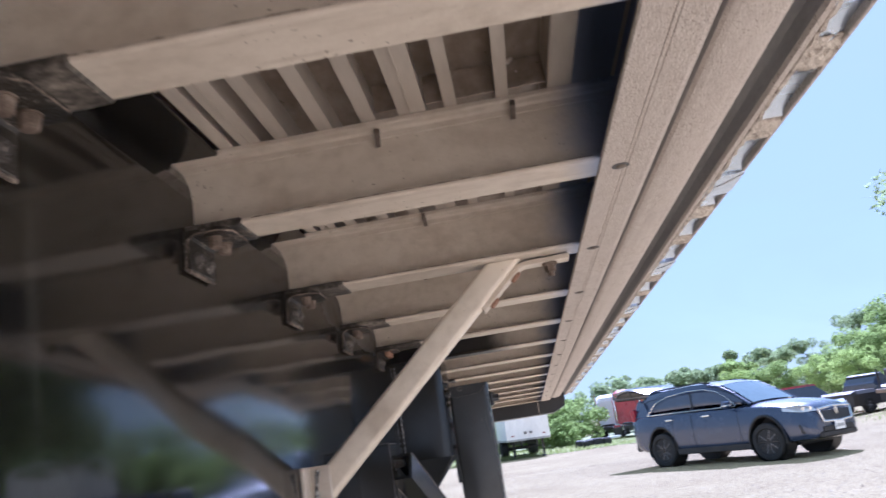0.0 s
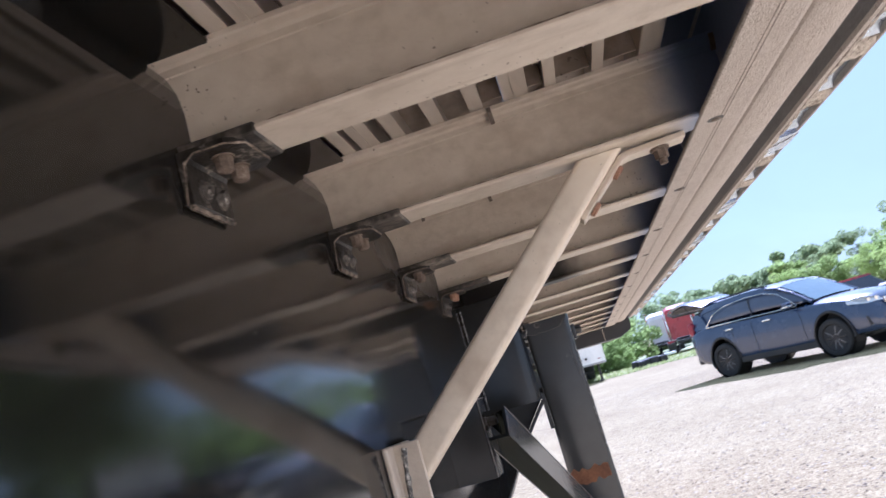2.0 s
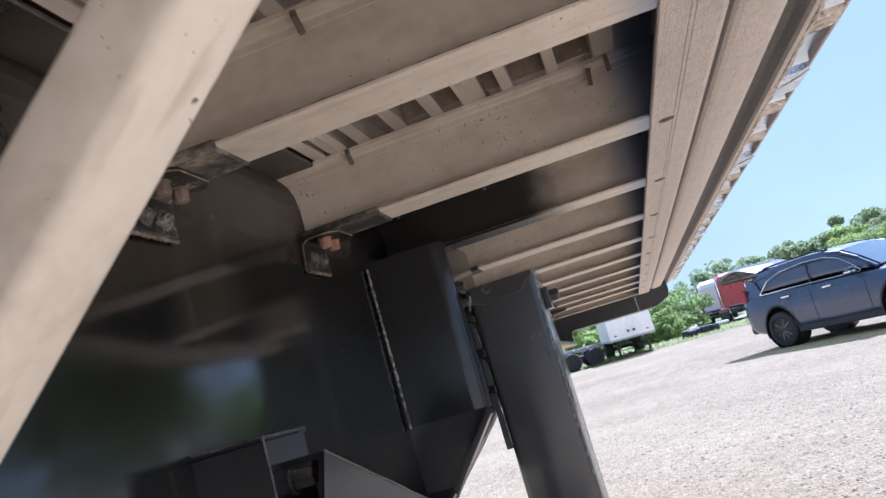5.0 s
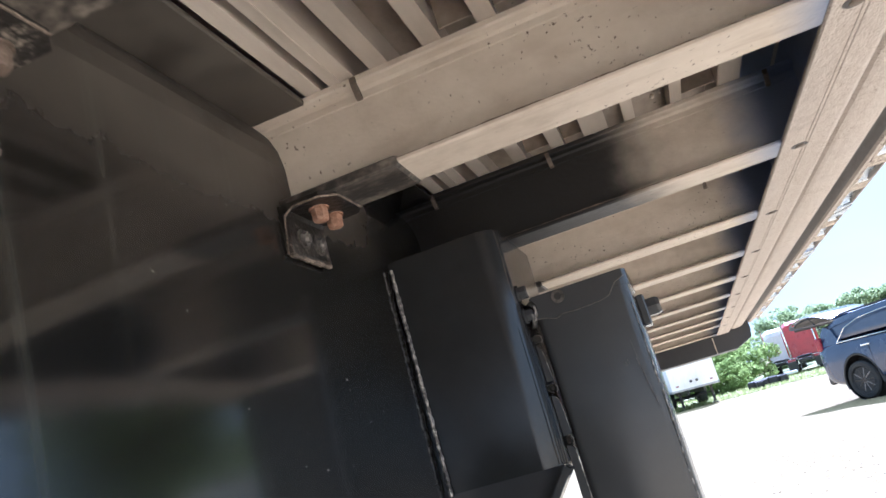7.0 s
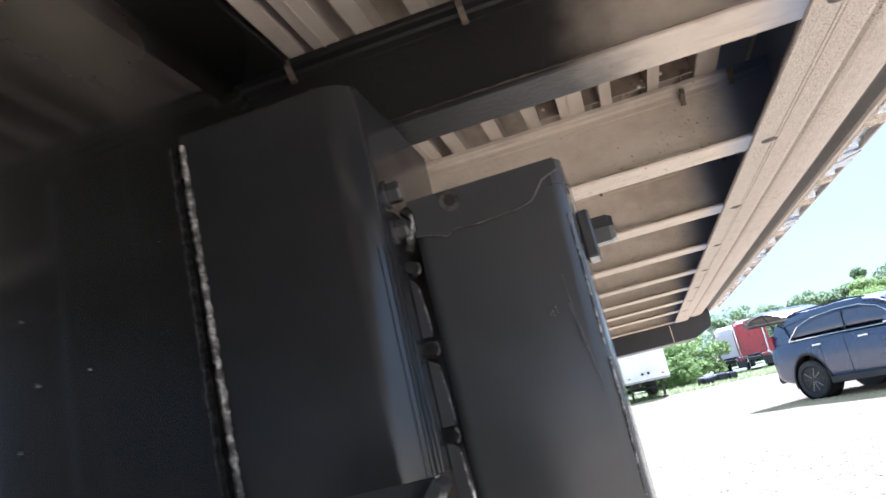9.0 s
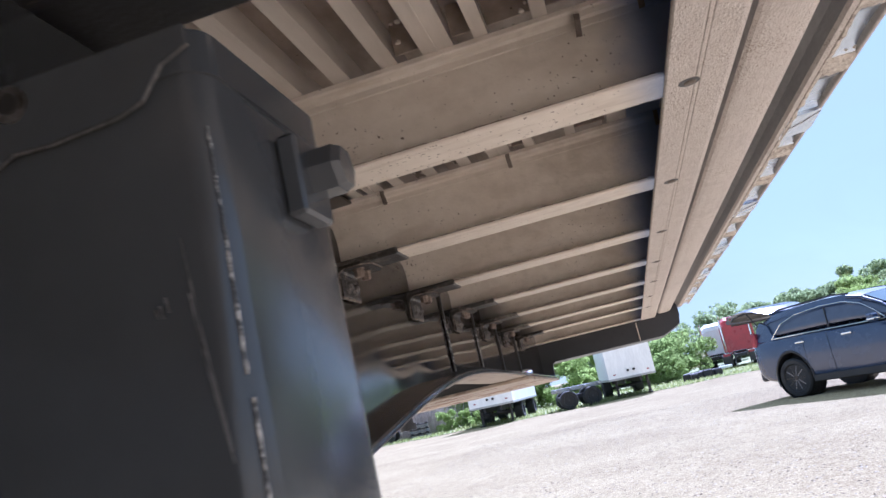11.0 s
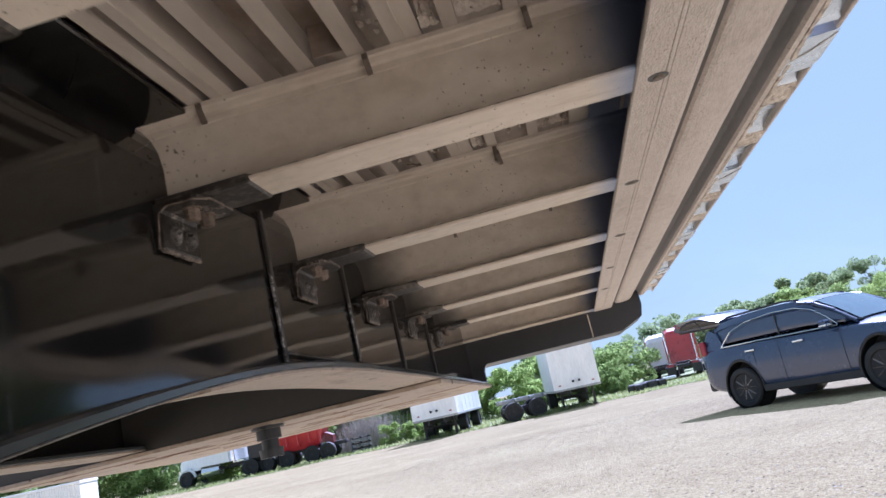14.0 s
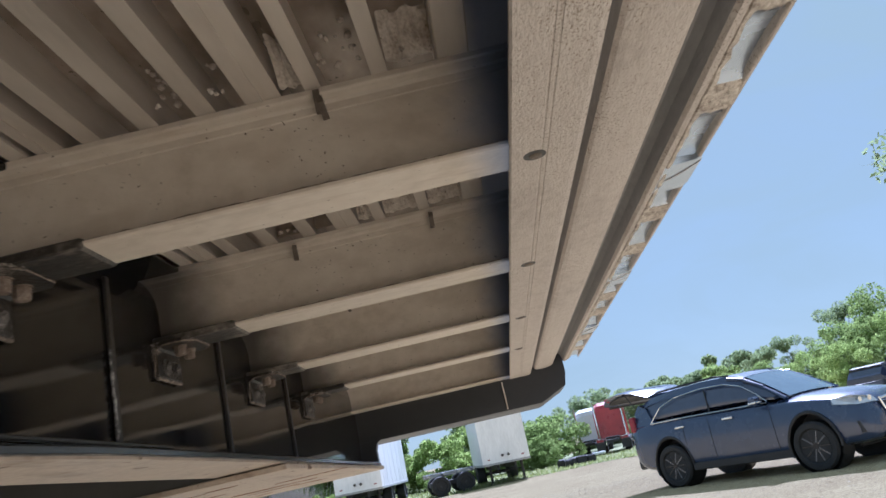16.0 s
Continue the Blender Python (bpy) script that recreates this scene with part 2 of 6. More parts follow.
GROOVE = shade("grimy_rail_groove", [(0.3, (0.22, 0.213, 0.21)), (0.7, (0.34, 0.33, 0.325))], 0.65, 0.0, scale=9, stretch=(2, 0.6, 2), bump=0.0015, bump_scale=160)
SEALANT = shade("crumbly_sealant", [(0.34, (0.34, 0.285, 0.23)), (0.48, (0.58, 0.515, 0.44)), (0.66, (0.78, 0.72, 0.64))], 0.9, 0.0, scale=34, bump=0.004, bump_scale=160, spots=(0.10, 0.078, 0.06), spot_scale=150, spot_at=0.67)

# plank skin, darker and browner than the ribs
DARK_SKIN = shade("grimy_plank_skin", [(0.27, (0.11, 0.086, 0.066)), (0.47, (0.25, 0.21, 0.17)), (0.70, (0.46, 0.395, 0.33))], 0.34, 0.4, scale=5,
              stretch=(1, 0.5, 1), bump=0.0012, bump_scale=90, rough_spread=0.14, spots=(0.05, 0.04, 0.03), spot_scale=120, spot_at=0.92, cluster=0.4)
RAW_EDGE = shade("rough_sheared_edge", [(0.40, (0.05, 0.042, 0.034)), (0.54, (0.20, 0.16, 0.125)), (0.68, (0.44, 0.38, 0.32))], 0.75, 0.0, scale=70, bump=0.003, bump_scale=260)
SHINY = shade("bare_bright_aluminium", [(0.3, (0.52, 0.59, 0.70)), (0.7, (0.66, 0.74, 0.86))], 0.24, 0.85, scale=12, bump=0.0006, bump_scale=90, rough_spread=0.1)
CRUSTY = shade("crusty_corroded_aluminium", [(0.36, (0.20, 0.165, 0.135)), (0.48, (0.50, 0.445, 0.385)), (0.66, (0.74, 0.69, 0.62))], 0.85, 0.0, scale=55, bump=0.005, bump_scale=190)
PAN = shade("dusty_grey_black_paint", [(0.3, (0.034, 0.033, 0.032)), (0.7, (0.052, 0.050, 0.047))], 0.6, 0.0, scale=5, bump=0.0006, bump_scale=60)

def road_dust(m, colour, ys, zs):
    """A matt coat of thrown-up dust on the upper part of the beam, fading out at its ends. ys, zs: where it begins and is full, and where it thins and ends."""
    nt = m.node_tree
    N, L = nt.nodes, nt.links
    b = N["Principled BSDF"]
    tc, sep, nz = N.new("ShaderNodeTexCoord"), N.new("ShaderNodeSeparateXYZ"), N.new("ShaderNodeTexNoise")
    nz.inputs["Scale"].default_value, nz.inputs["Detail"].default_value, nz.inputs["Roughness"].default_value = 14, 8, 0.7
    L.new(tc.outputs["Object"], sep.inputs[0])
    L.new(tc.outputs["Object"], nz.inputs["Vector"])
    def step(socket, a, c, lo, hi):
        r = N.new("ShaderNodeMapRange")
        r.interpolation_type = "SMOOTHSTEP"
        r.inputs["From Min"].default_value, r.inputs["From Max"].default_value = a, c
        r.inputs["To Min"].default_value, r.inputs["To Max"].default_value = lo, hi
        L.new(socket, r.inputs["Value"])
        return r.outputs[0]
    def times(a, c):
        q = N.new("ShaderNodeMath")
        q.operation = "MULTIPLY"
        L.new(a, q.inputs[0])
        L.new(c, q.inputs[1])
        return q.outputs[0]
    f = times(times(step(sep.outputs["Y"], ys[0], ys[1], 0, 1), step(sep.outputs["Y"], ys[2], ys[3], 1, 0)), times(step(sep.outputs["Z"], zs[0], zs[1], 0, 1), step(nz.outputs["Fac"], 0.30, 0.68, 0.45, 1)))
    for name, value in (("Base Color", (*colour, 1)), ("Roughness", 0.75), ("Coat Weight", 0.0)):
        mx = N.new("ShaderNodeMix")
        mx.data_type = "RGBA" if name == "Base Color" else "FLOAT"
        i, j, k = (6, 7, 2) if name == "Base Color" else (2, 3, 0)
        L.new(f, mx.inputs["Factor"])
        if b.inputs[name].links:
            L.new(b.inputs[name].links[0].from_socket, mx.inputs[i])
        else:
            mx.inputs[i].default_value = b.inputs[name].default_value
        mx.inputs[j].default_value = value
        L.new(mx.outputs[k], b.inputs[name])


road_dust(BLACK, (0.092, 0.081, 0.068), (1.05, 1.3, 1.96, 2.12), (1.315, 1.43))

# ---------------------------------------------------------------- mesh tools
def link(name, bm, material, parent=None, label="", at=None, smooth=False):
    me = bpy.data.meshes.new(name)
    bm.to_mesh(me)
    bm.free()
    me.materials.append(material)
    if smooth:
        for p in me.polygons:
            p.use_smooth = True
        me.set_sharp_from_angle(angle=radians(38))
    ob = new(name, me)
    if parent is not None:
        ob.parent = parent
    if at is not None:
        ob.matrix_local = at if isinstance(at, Matrix) else Matrix.Translation(at)
    if label:
        tagged(ob, label)
    return ob


def part(name, bm, material, parent, label="", at=None, smooth=False):
    return link(name, bm, material, parent, label, at, smooth)


def again(ob, at, parent=None):
    """Another object on the same mesh."""
    o = new(ob.name.split(".")[0], ob.data)
    o.parent = parent if parent is not None else ob.parent
    o.matrix_local = at if isinstance(at, Matrix) else Matrix.Translation(at)
    if "label" in ob:
        o["label"] = ob["label"]
    return o


def thing(name, label, category, m=None, group="", kind=""):
    e = new(name)
    e.empty_display_size = 0.2
    if m is not None:
        e.matrix_world = m
    return tagged(e, label, category, group, kind)


def box(bm, c, s, r=0.0, m=None):
    """A box with centre c and size s; r chamfers all its edges."""
    h = [v / 2 for v in s]
    r = min(r, *(v * 0.49 for v in h)) if r else 0
    m = m or Matrix()
    c = Vector(c)
    if not r:
        vs = [bm.verts.new(m @ (c + Vector((x * h[0], y * h[1], z * h[2])))) for x in (-1, 1) for y in (-1, 1) for z in (-1, 1)]
        for f in ((0, 1, 3, 2), (4, 6, 7, 5), (0, 4, 5, 1), (2, 3, 7, 6), (0, 2, 6, 4), (1, 5, 7, 3)):
            bm.faces.new([vs[i] for i in f])
        return
    V = {}
    for x in (-1, 1):
        for y in (-1, 1):
            for z in (-1, 1):
                for a in range(3):
                    p = [x * (h[0] - r), y * (h[1] - r), z * (h[2] - r)]
                    p[a] += (x, y, z)[a] * r
                    V[x, y, z, a] = bm.verts.new(m @ (c + Vector(p)))
    def face(keys):
        bm.faces.new([V[k] for k in keys])
    for a in range(3):
        b, d = (a + 1) % 3, (a + 2) % 3
        for s0 in (-1, 1):
            ring = []
            for sb, sd in ((-1, -1), (1, -1), (1, 1), (-1, 1)):
                k = [0, 0, 0]
                k[a], k[b], k[d] = s0, sb, sd
                ring.append((*k, a))
            face(ring if s0 > 0 else ring[::-1])
        for sb in (-1, 1):
            for sd in (-1, 1):
                k0, k1 = [0, 0, 0], [0, 0, 0]
                k0[a], k1[a] = -1, 1
                k0[b] = k1[b] = sb
                k0[d] = k1[d] = sd
                q = [(*k0, b), (*k1, b), (*k1, d), (*k0, d)]
                face(q if sb * sd > 0 else q[::-1])
    for x in (-1, 1):
        for y in (-1, 1):
            for z in (-1, 1):
                q = [(x, y, z, 0), (x, y, z, 1), (x, y, z, 2)]
                face(q if x * y * z > 0 else q[::-1])


def rod(bm, p0, p1, r0, r1=None, seg=12, caps=True):
    """A round bar from p0 to p1."""
    p0, p1 = Vector(p0), Vector(p1)
    r1 = r0 if r1 is None else r1
    q = (p1 - p0).to_track_quat("Z", "Y").to_matrix()
    rings = []
    for p, r in ((p0, r0), (p1, r1)):
        rings.append([bm.verts.new(p + q @ Vector((r * math.cos(a), r * math.sin(a), 0))) for a in (2 * math.pi * i / seg for i in range(seg))])
    for i in range(seg):
        bm.faces.new((rings[0][i], rings[0][(i + 1) % seg], rings[1][(i + 1) % seg], rings[1][i]))
    if caps:
        bm.faces.new(rings[0][::-1])
        bm.faces.new(rings[1])


def extrude(bm, outline, axis, a, b, m=None):
    """A closed outline of 2D points pushed along an axis from a to b. For x the outline is (y, z), for y (x, z), for z (x, y)."""
    m = m or Matrix()
    def at(p, d):
        return {"x": (d, p[0], p[1]), "y": (p[0], d, p[1]), "z": (p[0], p[1], d)}[axis]
    lo = [bm.verts.new(m @ Vector(at(p, a))) for p in outline]
    hi = [bm.verts.new(m @ Vector(at(p, b))) for p in outline]
    n = len(outline)
    for i in range(n):
        bm.faces.new((lo[i], lo[(i + 1) % n], hi[(i + 1) % n], hi[i]))
    bm.faces.new(lo[::-1])
    bm.faces.new(hi)
    bmesh.ops.recalc_face_normals(bm, faces=bm.faces)


def loft(bm, rings, closed=True, caps=True):
    """Skin over rings of as many points each."""
    vs = [[bm.verts.new(p) for p in ring] for ring in rings]
    n = len(rings[0])
    for a, b in zip(vs, vs[1:]):
        for i in range(n if closed else n - 1):
            bm.faces.new((a[i], a[(i + 1) % n], b[(i + 1) % n], b[i]))
    if caps and closed:
        bm.faces.new(vs[0][::-1])
        bm.faces.new(vs[-1])
    bmesh.ops.recalc_face_normals(bm, faces=bm.faces)


def hexhead(bm, p, axis, r, h, washer=0.0):
    """A bolt: six-sided head on a round washer."""
    p, axis = Vector(p), Vector(axis).normalized()
    if washer:
        rod(bm, p, p + axis * 0.003, washer, seg=16)
    rod(bm, p + axis * 0.003, p + axis * (h * 0.85), r, seg=6)
    rod(bm, p + axis * (h * 0.85), p + axis * h, r * 0.97, r * 0.82, seg=6)


def fresh():
    return bmesh.new()


# ---------------------------------------------------------------- the flatbed trailer
PITCH = 0.4572                 # between crossmembers
TOP_Z, LOW_Z = 1.498, 1.3725
FRONT = 6.2
MID = -0.47                    # the trailer's centre line
WX = -0.019                    # outer face of the near beam's web, before its shift
BEAM_X = 0.022                 # shift of the near beam
GEAR = (0.013, -0.007, 0)      # shift of the landing gear
trailer = thing("flatbed_trailer", "flatbed trailer with dusty aluminium crossmembers and glossy black main beams", "trailer", TRAILER)


def overspray_and_shade(name, base, fades):
    """Dusty aluminium under colours that thin out along the bar: sprayed black paint, and shade put into the ends. Each
    row: colour, x where it is full, x where it ends.
    """
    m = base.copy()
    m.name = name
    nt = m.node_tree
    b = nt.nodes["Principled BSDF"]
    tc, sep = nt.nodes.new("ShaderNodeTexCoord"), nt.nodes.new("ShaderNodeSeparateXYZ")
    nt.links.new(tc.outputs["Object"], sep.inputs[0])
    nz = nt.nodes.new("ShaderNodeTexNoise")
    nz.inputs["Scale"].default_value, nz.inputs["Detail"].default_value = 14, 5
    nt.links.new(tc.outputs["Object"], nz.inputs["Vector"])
    for colour, full, end in fades:
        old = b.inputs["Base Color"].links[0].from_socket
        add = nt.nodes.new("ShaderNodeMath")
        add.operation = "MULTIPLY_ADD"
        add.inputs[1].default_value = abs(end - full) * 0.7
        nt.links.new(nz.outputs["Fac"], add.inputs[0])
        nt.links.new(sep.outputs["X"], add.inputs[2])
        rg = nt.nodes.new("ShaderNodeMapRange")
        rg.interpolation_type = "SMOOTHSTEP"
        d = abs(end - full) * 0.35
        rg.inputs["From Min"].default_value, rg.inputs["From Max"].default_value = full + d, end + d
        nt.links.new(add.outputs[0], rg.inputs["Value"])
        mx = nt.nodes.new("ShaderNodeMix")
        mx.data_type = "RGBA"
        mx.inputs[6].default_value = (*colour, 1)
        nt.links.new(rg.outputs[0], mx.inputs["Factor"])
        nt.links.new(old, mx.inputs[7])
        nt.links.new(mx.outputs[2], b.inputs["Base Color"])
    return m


# navy end tone: the bluish shading beside the rail, put into the colour
NAVY_SHADE = (0.20, 0.25, 0.39)
ALU_X = overspray_and_shade("aluminium_with_navy_end", ALU, [(NAVY_SHADE, 0.602, 0.53)])
SPRAYED = overspray_and_shade("aluminium_with_black_overspray", ALU, [(NAVY_SHADE, 0.605, 0.515), ((0.012, 0.012, 0.013), 0.33, 0.47)])
# dark fade by the beam: shade on the foremost bars, put into the colour
END_SHADE = overspray_and_shade("aluminium_with_smutted_end", ALU, [(NAVY_SHADE, 0.602, 0.53), ((0.10, 0.09, 0.08), 0.02, 0.14)])
EDGE_PLANK = overspray_and_shade("plank_with_navy_edge", ALU_DECK, [(NAVY_SHADE, 0.600, 0.566)])
NAVY_LINER = shade("dull_navy_paint", [(0.3, (0.16, 0.20, 0.31)), (0.7, (0.22, 0.27, 0.39))], 0.5, 0.0, scale=8, bump=0.0006, bump_scale=80)


def i_outline():
    w, f, t = 0.0032, 0.036, 0.0075
    g = 0.019
    right = [(f - 0.002, LOW_Z), (f, LOW_Z + 0.002), (f, LOW_Z + t - 0.002), (0.012, LOW_Z + t + 0.001), (w + 0.002, LOW_Z + t + 0.003), (w, LOW_Z + t + 0.008),
             (w, TOP_Z - 0.0235), (w + 0.0014, TOP_Z - 0.0225), (w + 0.0014, TOP_Z - 0.014), (w + 0.004, TOP_Z - 0.0105), (g - 0.002, TOP_Z - 0.008), (g, TOP_Z - 0.006), (g, TOP_Z)]
    return right + [(-y, z) for y, z in reversed(right)]


bm = fresh()
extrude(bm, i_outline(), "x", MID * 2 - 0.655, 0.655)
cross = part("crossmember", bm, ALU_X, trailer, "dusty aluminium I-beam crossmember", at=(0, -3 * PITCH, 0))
bm = fresh()
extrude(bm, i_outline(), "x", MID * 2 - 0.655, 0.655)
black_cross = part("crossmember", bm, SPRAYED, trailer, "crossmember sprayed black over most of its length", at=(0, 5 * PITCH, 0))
crossmembers = {-3: cross, 5: black_cross}
for k in range(-2, 13):
    if k == 10:
        bm = fresh()
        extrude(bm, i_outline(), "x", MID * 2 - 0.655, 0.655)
        shaded_cross = crossmembers[k] = part("crossmember", bm, END_SHADE, trailer, "dusty aluminium I-beam crossmember darkened beside the beam", at=(0, k * PITCH, 0))
    elif k != 5:
        crossmembers[k] = again(cross if k < 10 else shaded_cross, (0, k * PITCH, 0))
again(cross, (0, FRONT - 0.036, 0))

def bead(points, r, seed, step=0.006):
    """A lumpy weld bead along a line of points."""
    rnd = random.Random(seed)
    bm = fresh()
    pts = []
    for a, b in zip(points, points[1:]):
        a, b = Vector(a), Vector(b)
        n = max(2, int((b - a).length / step))
        pts += [a.lerp(b, i / n) for i in range(n)]
    pts.append(Vector(points[-1]))
    rings = []
    for i, p in enumerate(pts):
        d = (pts[min(i + 1, len(pts) - 1)] - pts[max(i - 1, 0)]).normalized()
        q = d.to_track_quat("Z", "Y").to_matrix()
        rr = r * rnd.uniform(0.7, 1.25)
        off = Vector((rnd.uniform(-1, 1), rnd.uniform(-1, 1), 0)) * r * 0.2
        rings.append([p + q @ (Vector((math.cos(a), math.sin(a), 0)) * rr + off) for a in (2 * math.pi * j / 6 for j in range(6))])
    loft(bm, rings)
    return bm


# grit lying along the edge of the bottom flange, one lumpy run
rnd = random.Random(19)
rows, x = [], 0.10
while x < 0.585:
    r = rnd.choice((0.00025, 0.0004, 0.0007, 0.0011, 0.0016))
    rows.append([(x, -0.0345 + r * math.cos(a) * 1.2, LOW_Z + 0.0064 + r * math.sin(a)) for a in (0, 1.26, 2.51, 3.77, 5.03)])
    x += rnd.uniform(0.004, 0.016)
grit, dirt = fresh(), None
loft(grit, rows)
for k, ob in crossmembers.items():
    if dirt is None:
        dirt = part("dirt_line", grit, GRIT, ob, "dark grit along the flange edge", smooth=True)
    else:
        again(dirt, (rnd.uniform(-0.004, 0.004), 0, 0), ob)

# spring tabs that hook over the top flange
bm = fresh()
extrude(bm, [(-0.0195, TOP_Z - 0.002), (-0.0225, TOP_Z - 0.002), (-0.0225, TOP_Z - 0.010), (-0.0145, TOP_Z - 0.024), (-0.0095, TOP_Z - 0.026), (-0.0095, TOP_Z - 0.022), (-0.0195, TOP_Z - 0.009)], "x", -0.0036, 0.0036)
tab = None
for k, ob in crossmembers.items():
    for x in (0.092, 0.338, 0.578):
        if tab is None:
            tab = part("floor_clip", bm, TAB, ob, "bent spring clip", at=(x, 0, 0))
        else:
            again(tab, Matrix.Translation((x + random.uniform(-0.006, 0.006), 0, 0)) @ pose(0, 0, 0, 0, random.uniform(-8, 8), 0), ob)

# black painted ends of the bottom flanges, beside the beams
bm = fresh()
box(bm, (0.028, 0, LOW_Z + 0.0035), (0.079, 0.0755, 0.0125), 0.002)
sleeve = None
SLEEVE_END = {0: 0.11, 1: 0.085, 2: 0.122, 3: 0.122, 4: 0.147, 9: 0.14, 10: 0.14, 11: 0.118}
for k, ob in crossmembers.items():
    if sleeve is None:
        sleeve = part("painted_end", bm, DUSTY_END, ob, "black painted flange end")
    else:
        again(sleeve, Matrix.Diagonal((SLEEVE_END.get(k, 0.125) / 0.0675, 1, 1, 1)), ob)


# main beams: deep at the rear, rising to the thin nose
LOW_EDGE = [(-4.0, 0.78), (1.2, 0.80), (1.9, 0.85), (2.5, 0.946), (3.1, 1.055), (3.2, 1.0755), (3.306, 1.0945), (3.447, 1.119), (3.63, 1.145), (3.87, 1.168), (4.19, 1.1775), (4.85, 1.1775), (FRONT, 1.172)]


def low_edge(y):
    for (a, za), (b, zb) in zip(LOW_EDGE, LOW_EDGE[1:]):
        if y <= b:
            return za + (zb - za) * (y - a) / (b - a)
    return LOW_EDGE[-1][1]


def low_smooth(y):
    return sum(low_edge(y + d * 0.06) for d in (-2, -1, 0, 1, 2)) / 5


STATIONS = [-4.0, -3.0, -2.0, -1.0, 0.0, 0.6, 1.2] + [1.4 + 0.08 * i for i in range(48)] + [5.3, 5.6, 5.9, FRONT]


def beam(side):
    """side 1: the near beam; -1: its mirror image."""
    def X(x):
        return x if side > 0 else 2 * MID - x
    bm = fresh()
    loft(bm, [[(X(x), y, z) for x, z in ((WX, low_smooth(y)), (WX, 1.3), (WX, 1.43), (WX - 0.004, 1.455), (WX - 0.012, 1.475), (WX - 0.022, 1.49), (WX - 0.026, 1.503), (WX - 0.036, 1.503), (WX - 0.012, 1.44), (WX - 0.012, low_smooth(y)))] for y in STATIONS])
    web = part("main_beam", bm, BLACK, trailer, "deep glossy black painted beam web", at=(BEAM_X if side > 0 else 0, 0, 0))
    bm = fresh()
    loft(bm, [[(X(x), y, low_smooth(y) + z) for x, z in ((-0.098, 0.0), (-0.1, 0.004), (-0.1, 0.012), (0.042, 0.012), (0.045, 0.009), (0.045, 0.002), (0.043, 0.0))] for y in STATIONS])
    part("bottom_flange", bm, BLACK_LEG, web)
    bm = fresh()
    loft(bm, [[(X(x), y, low_smooth(y) + z) for x, z in ((-0.098, -0.004), (-0.098, -0.0003), (0.043, -0.0003), (0.043, -0.004))] for y in STATIONS if y > 3.5])
    part("wear_strip", bm, WORN, web, "scuffed bare underside of the flange")
    part("worn_edge", bead([(X(0.0445), y, low_smooth(y) + 0.0005) for y in STATIONS if y > 2.0], 0.0013, 71, 0.03), ZINC, web, "flange pale bead for the light caught along the edge", smooth=True)
    bm = fresh()
    box(bm, (X(-0.029), (FRONT - 4.0) / 2, 1.4940), (0.118, FRONT + 4.0, 0.0075), 0.002)
    part("top_flange", bm, BLACK, web)
    return web


near_beam = beam(1)
beam(-1)

# stiffeners on the nose of the near beam, with chalky weld spatter at their feet
for y in (3.955, 4.39, 4.83, 5.29):
    z0 = low_smooth(y) + 0.022
    bm = fresh()
    box(bm, (WX + 0.003, 0, (z0 + 1.45) / 2), (0.006, 0.011, 1.45 - z0), 0.001)
    part("stiffener", bm, BLACK_DULL, near_beam, at=(0, y, 0))
for y0, y1 in ((3.955, 4.55),):
    bm = fresh()
    box(bm, (WX + 0.006, (y0 + y1) / 2, low_smooth(4.2) + 0.03), (0.008, y1 - y0, 0.006), 0.002)
    part("doubler", bm, BLACK_LEG, near_beam)


for i, y in enumerate((3.955, 4.39)):
    part("weld_bead", bead([(WX + 0.005, y - 0.008, low_smooth(y) + 0.02), (WX + 0.005, y - 0.008, 1.34)], 0.0026, i), WELD, near_beam)

# angle clips that bolt the crossmembers to the beam
bm = fresh()
extrude(bm, [(-0.012, -0.046), (0.032, -0.046), (0.048, -0.031), (0.048, 0.030), (0.038, 0.042), (-0.012, 0.042)], "z", 1.3655, 1.373)
extrude(bm, [(WX + 0.0006, 1.373), (WX + 0.0006, 1.317), (-0.0115, 1.317), (-0.010, 1.319), (-0.010, 1.361), (-0.0075, 1.3652), (-0.0075, 1.373)], "y", -0.046, 0.042)
clip_bm, clip = bm, None
hb = fresh()
rod(hb, (0.017, 0, 1.3655), (0.017, 0, 1.3638), 0.0118, seg=14)
for z0, z1, r0, r1 in ((1.3638, 1.3605, 0.0098, 0.0101), (1.3605, 1.3525, 0.0101, 0.0097), (1.3525, 1.3500, 0.0097, 0.0082), (1.3500, 1.3490, 0.0082, 0.0045)):
    rod(hb, (0.017, 0, z0), (0.017, 0, z1), r0, r1, seg=8)
vb = fresh()
rod(vb, (-0.010, 0, 1.337), (-0.008, 0, 1.337), 0.0125, seg=14)
rod(vb, (-0.008, 0, 1.337), (-0.0035, 0, 1.336), 0.0098, 0.0085, seg=7)
rod(vb, (-0.0035, 0, 1.336), (-0.001, 0, 1.3355), 0.0058, 0.004, seg=8)
lip = bead([(-0.013, -0.047, 1.3152), (-0.013, 0.043, 1.3158)], 0.0030, 51, 0.003)
lip2 = bead([(-0.0165, -0.0465, 1.317), (-0.0115, -0.0468, 1.360), (0.0, -0.0468, 1.3670), (0.032, -0.0465, 1.3670), (0.0485, -0.031, 1.3670), (0.0485, 0.030, 1.3670)], 0.0013, 52, 0.005)
web_bolt = scraped = None
heads = {}
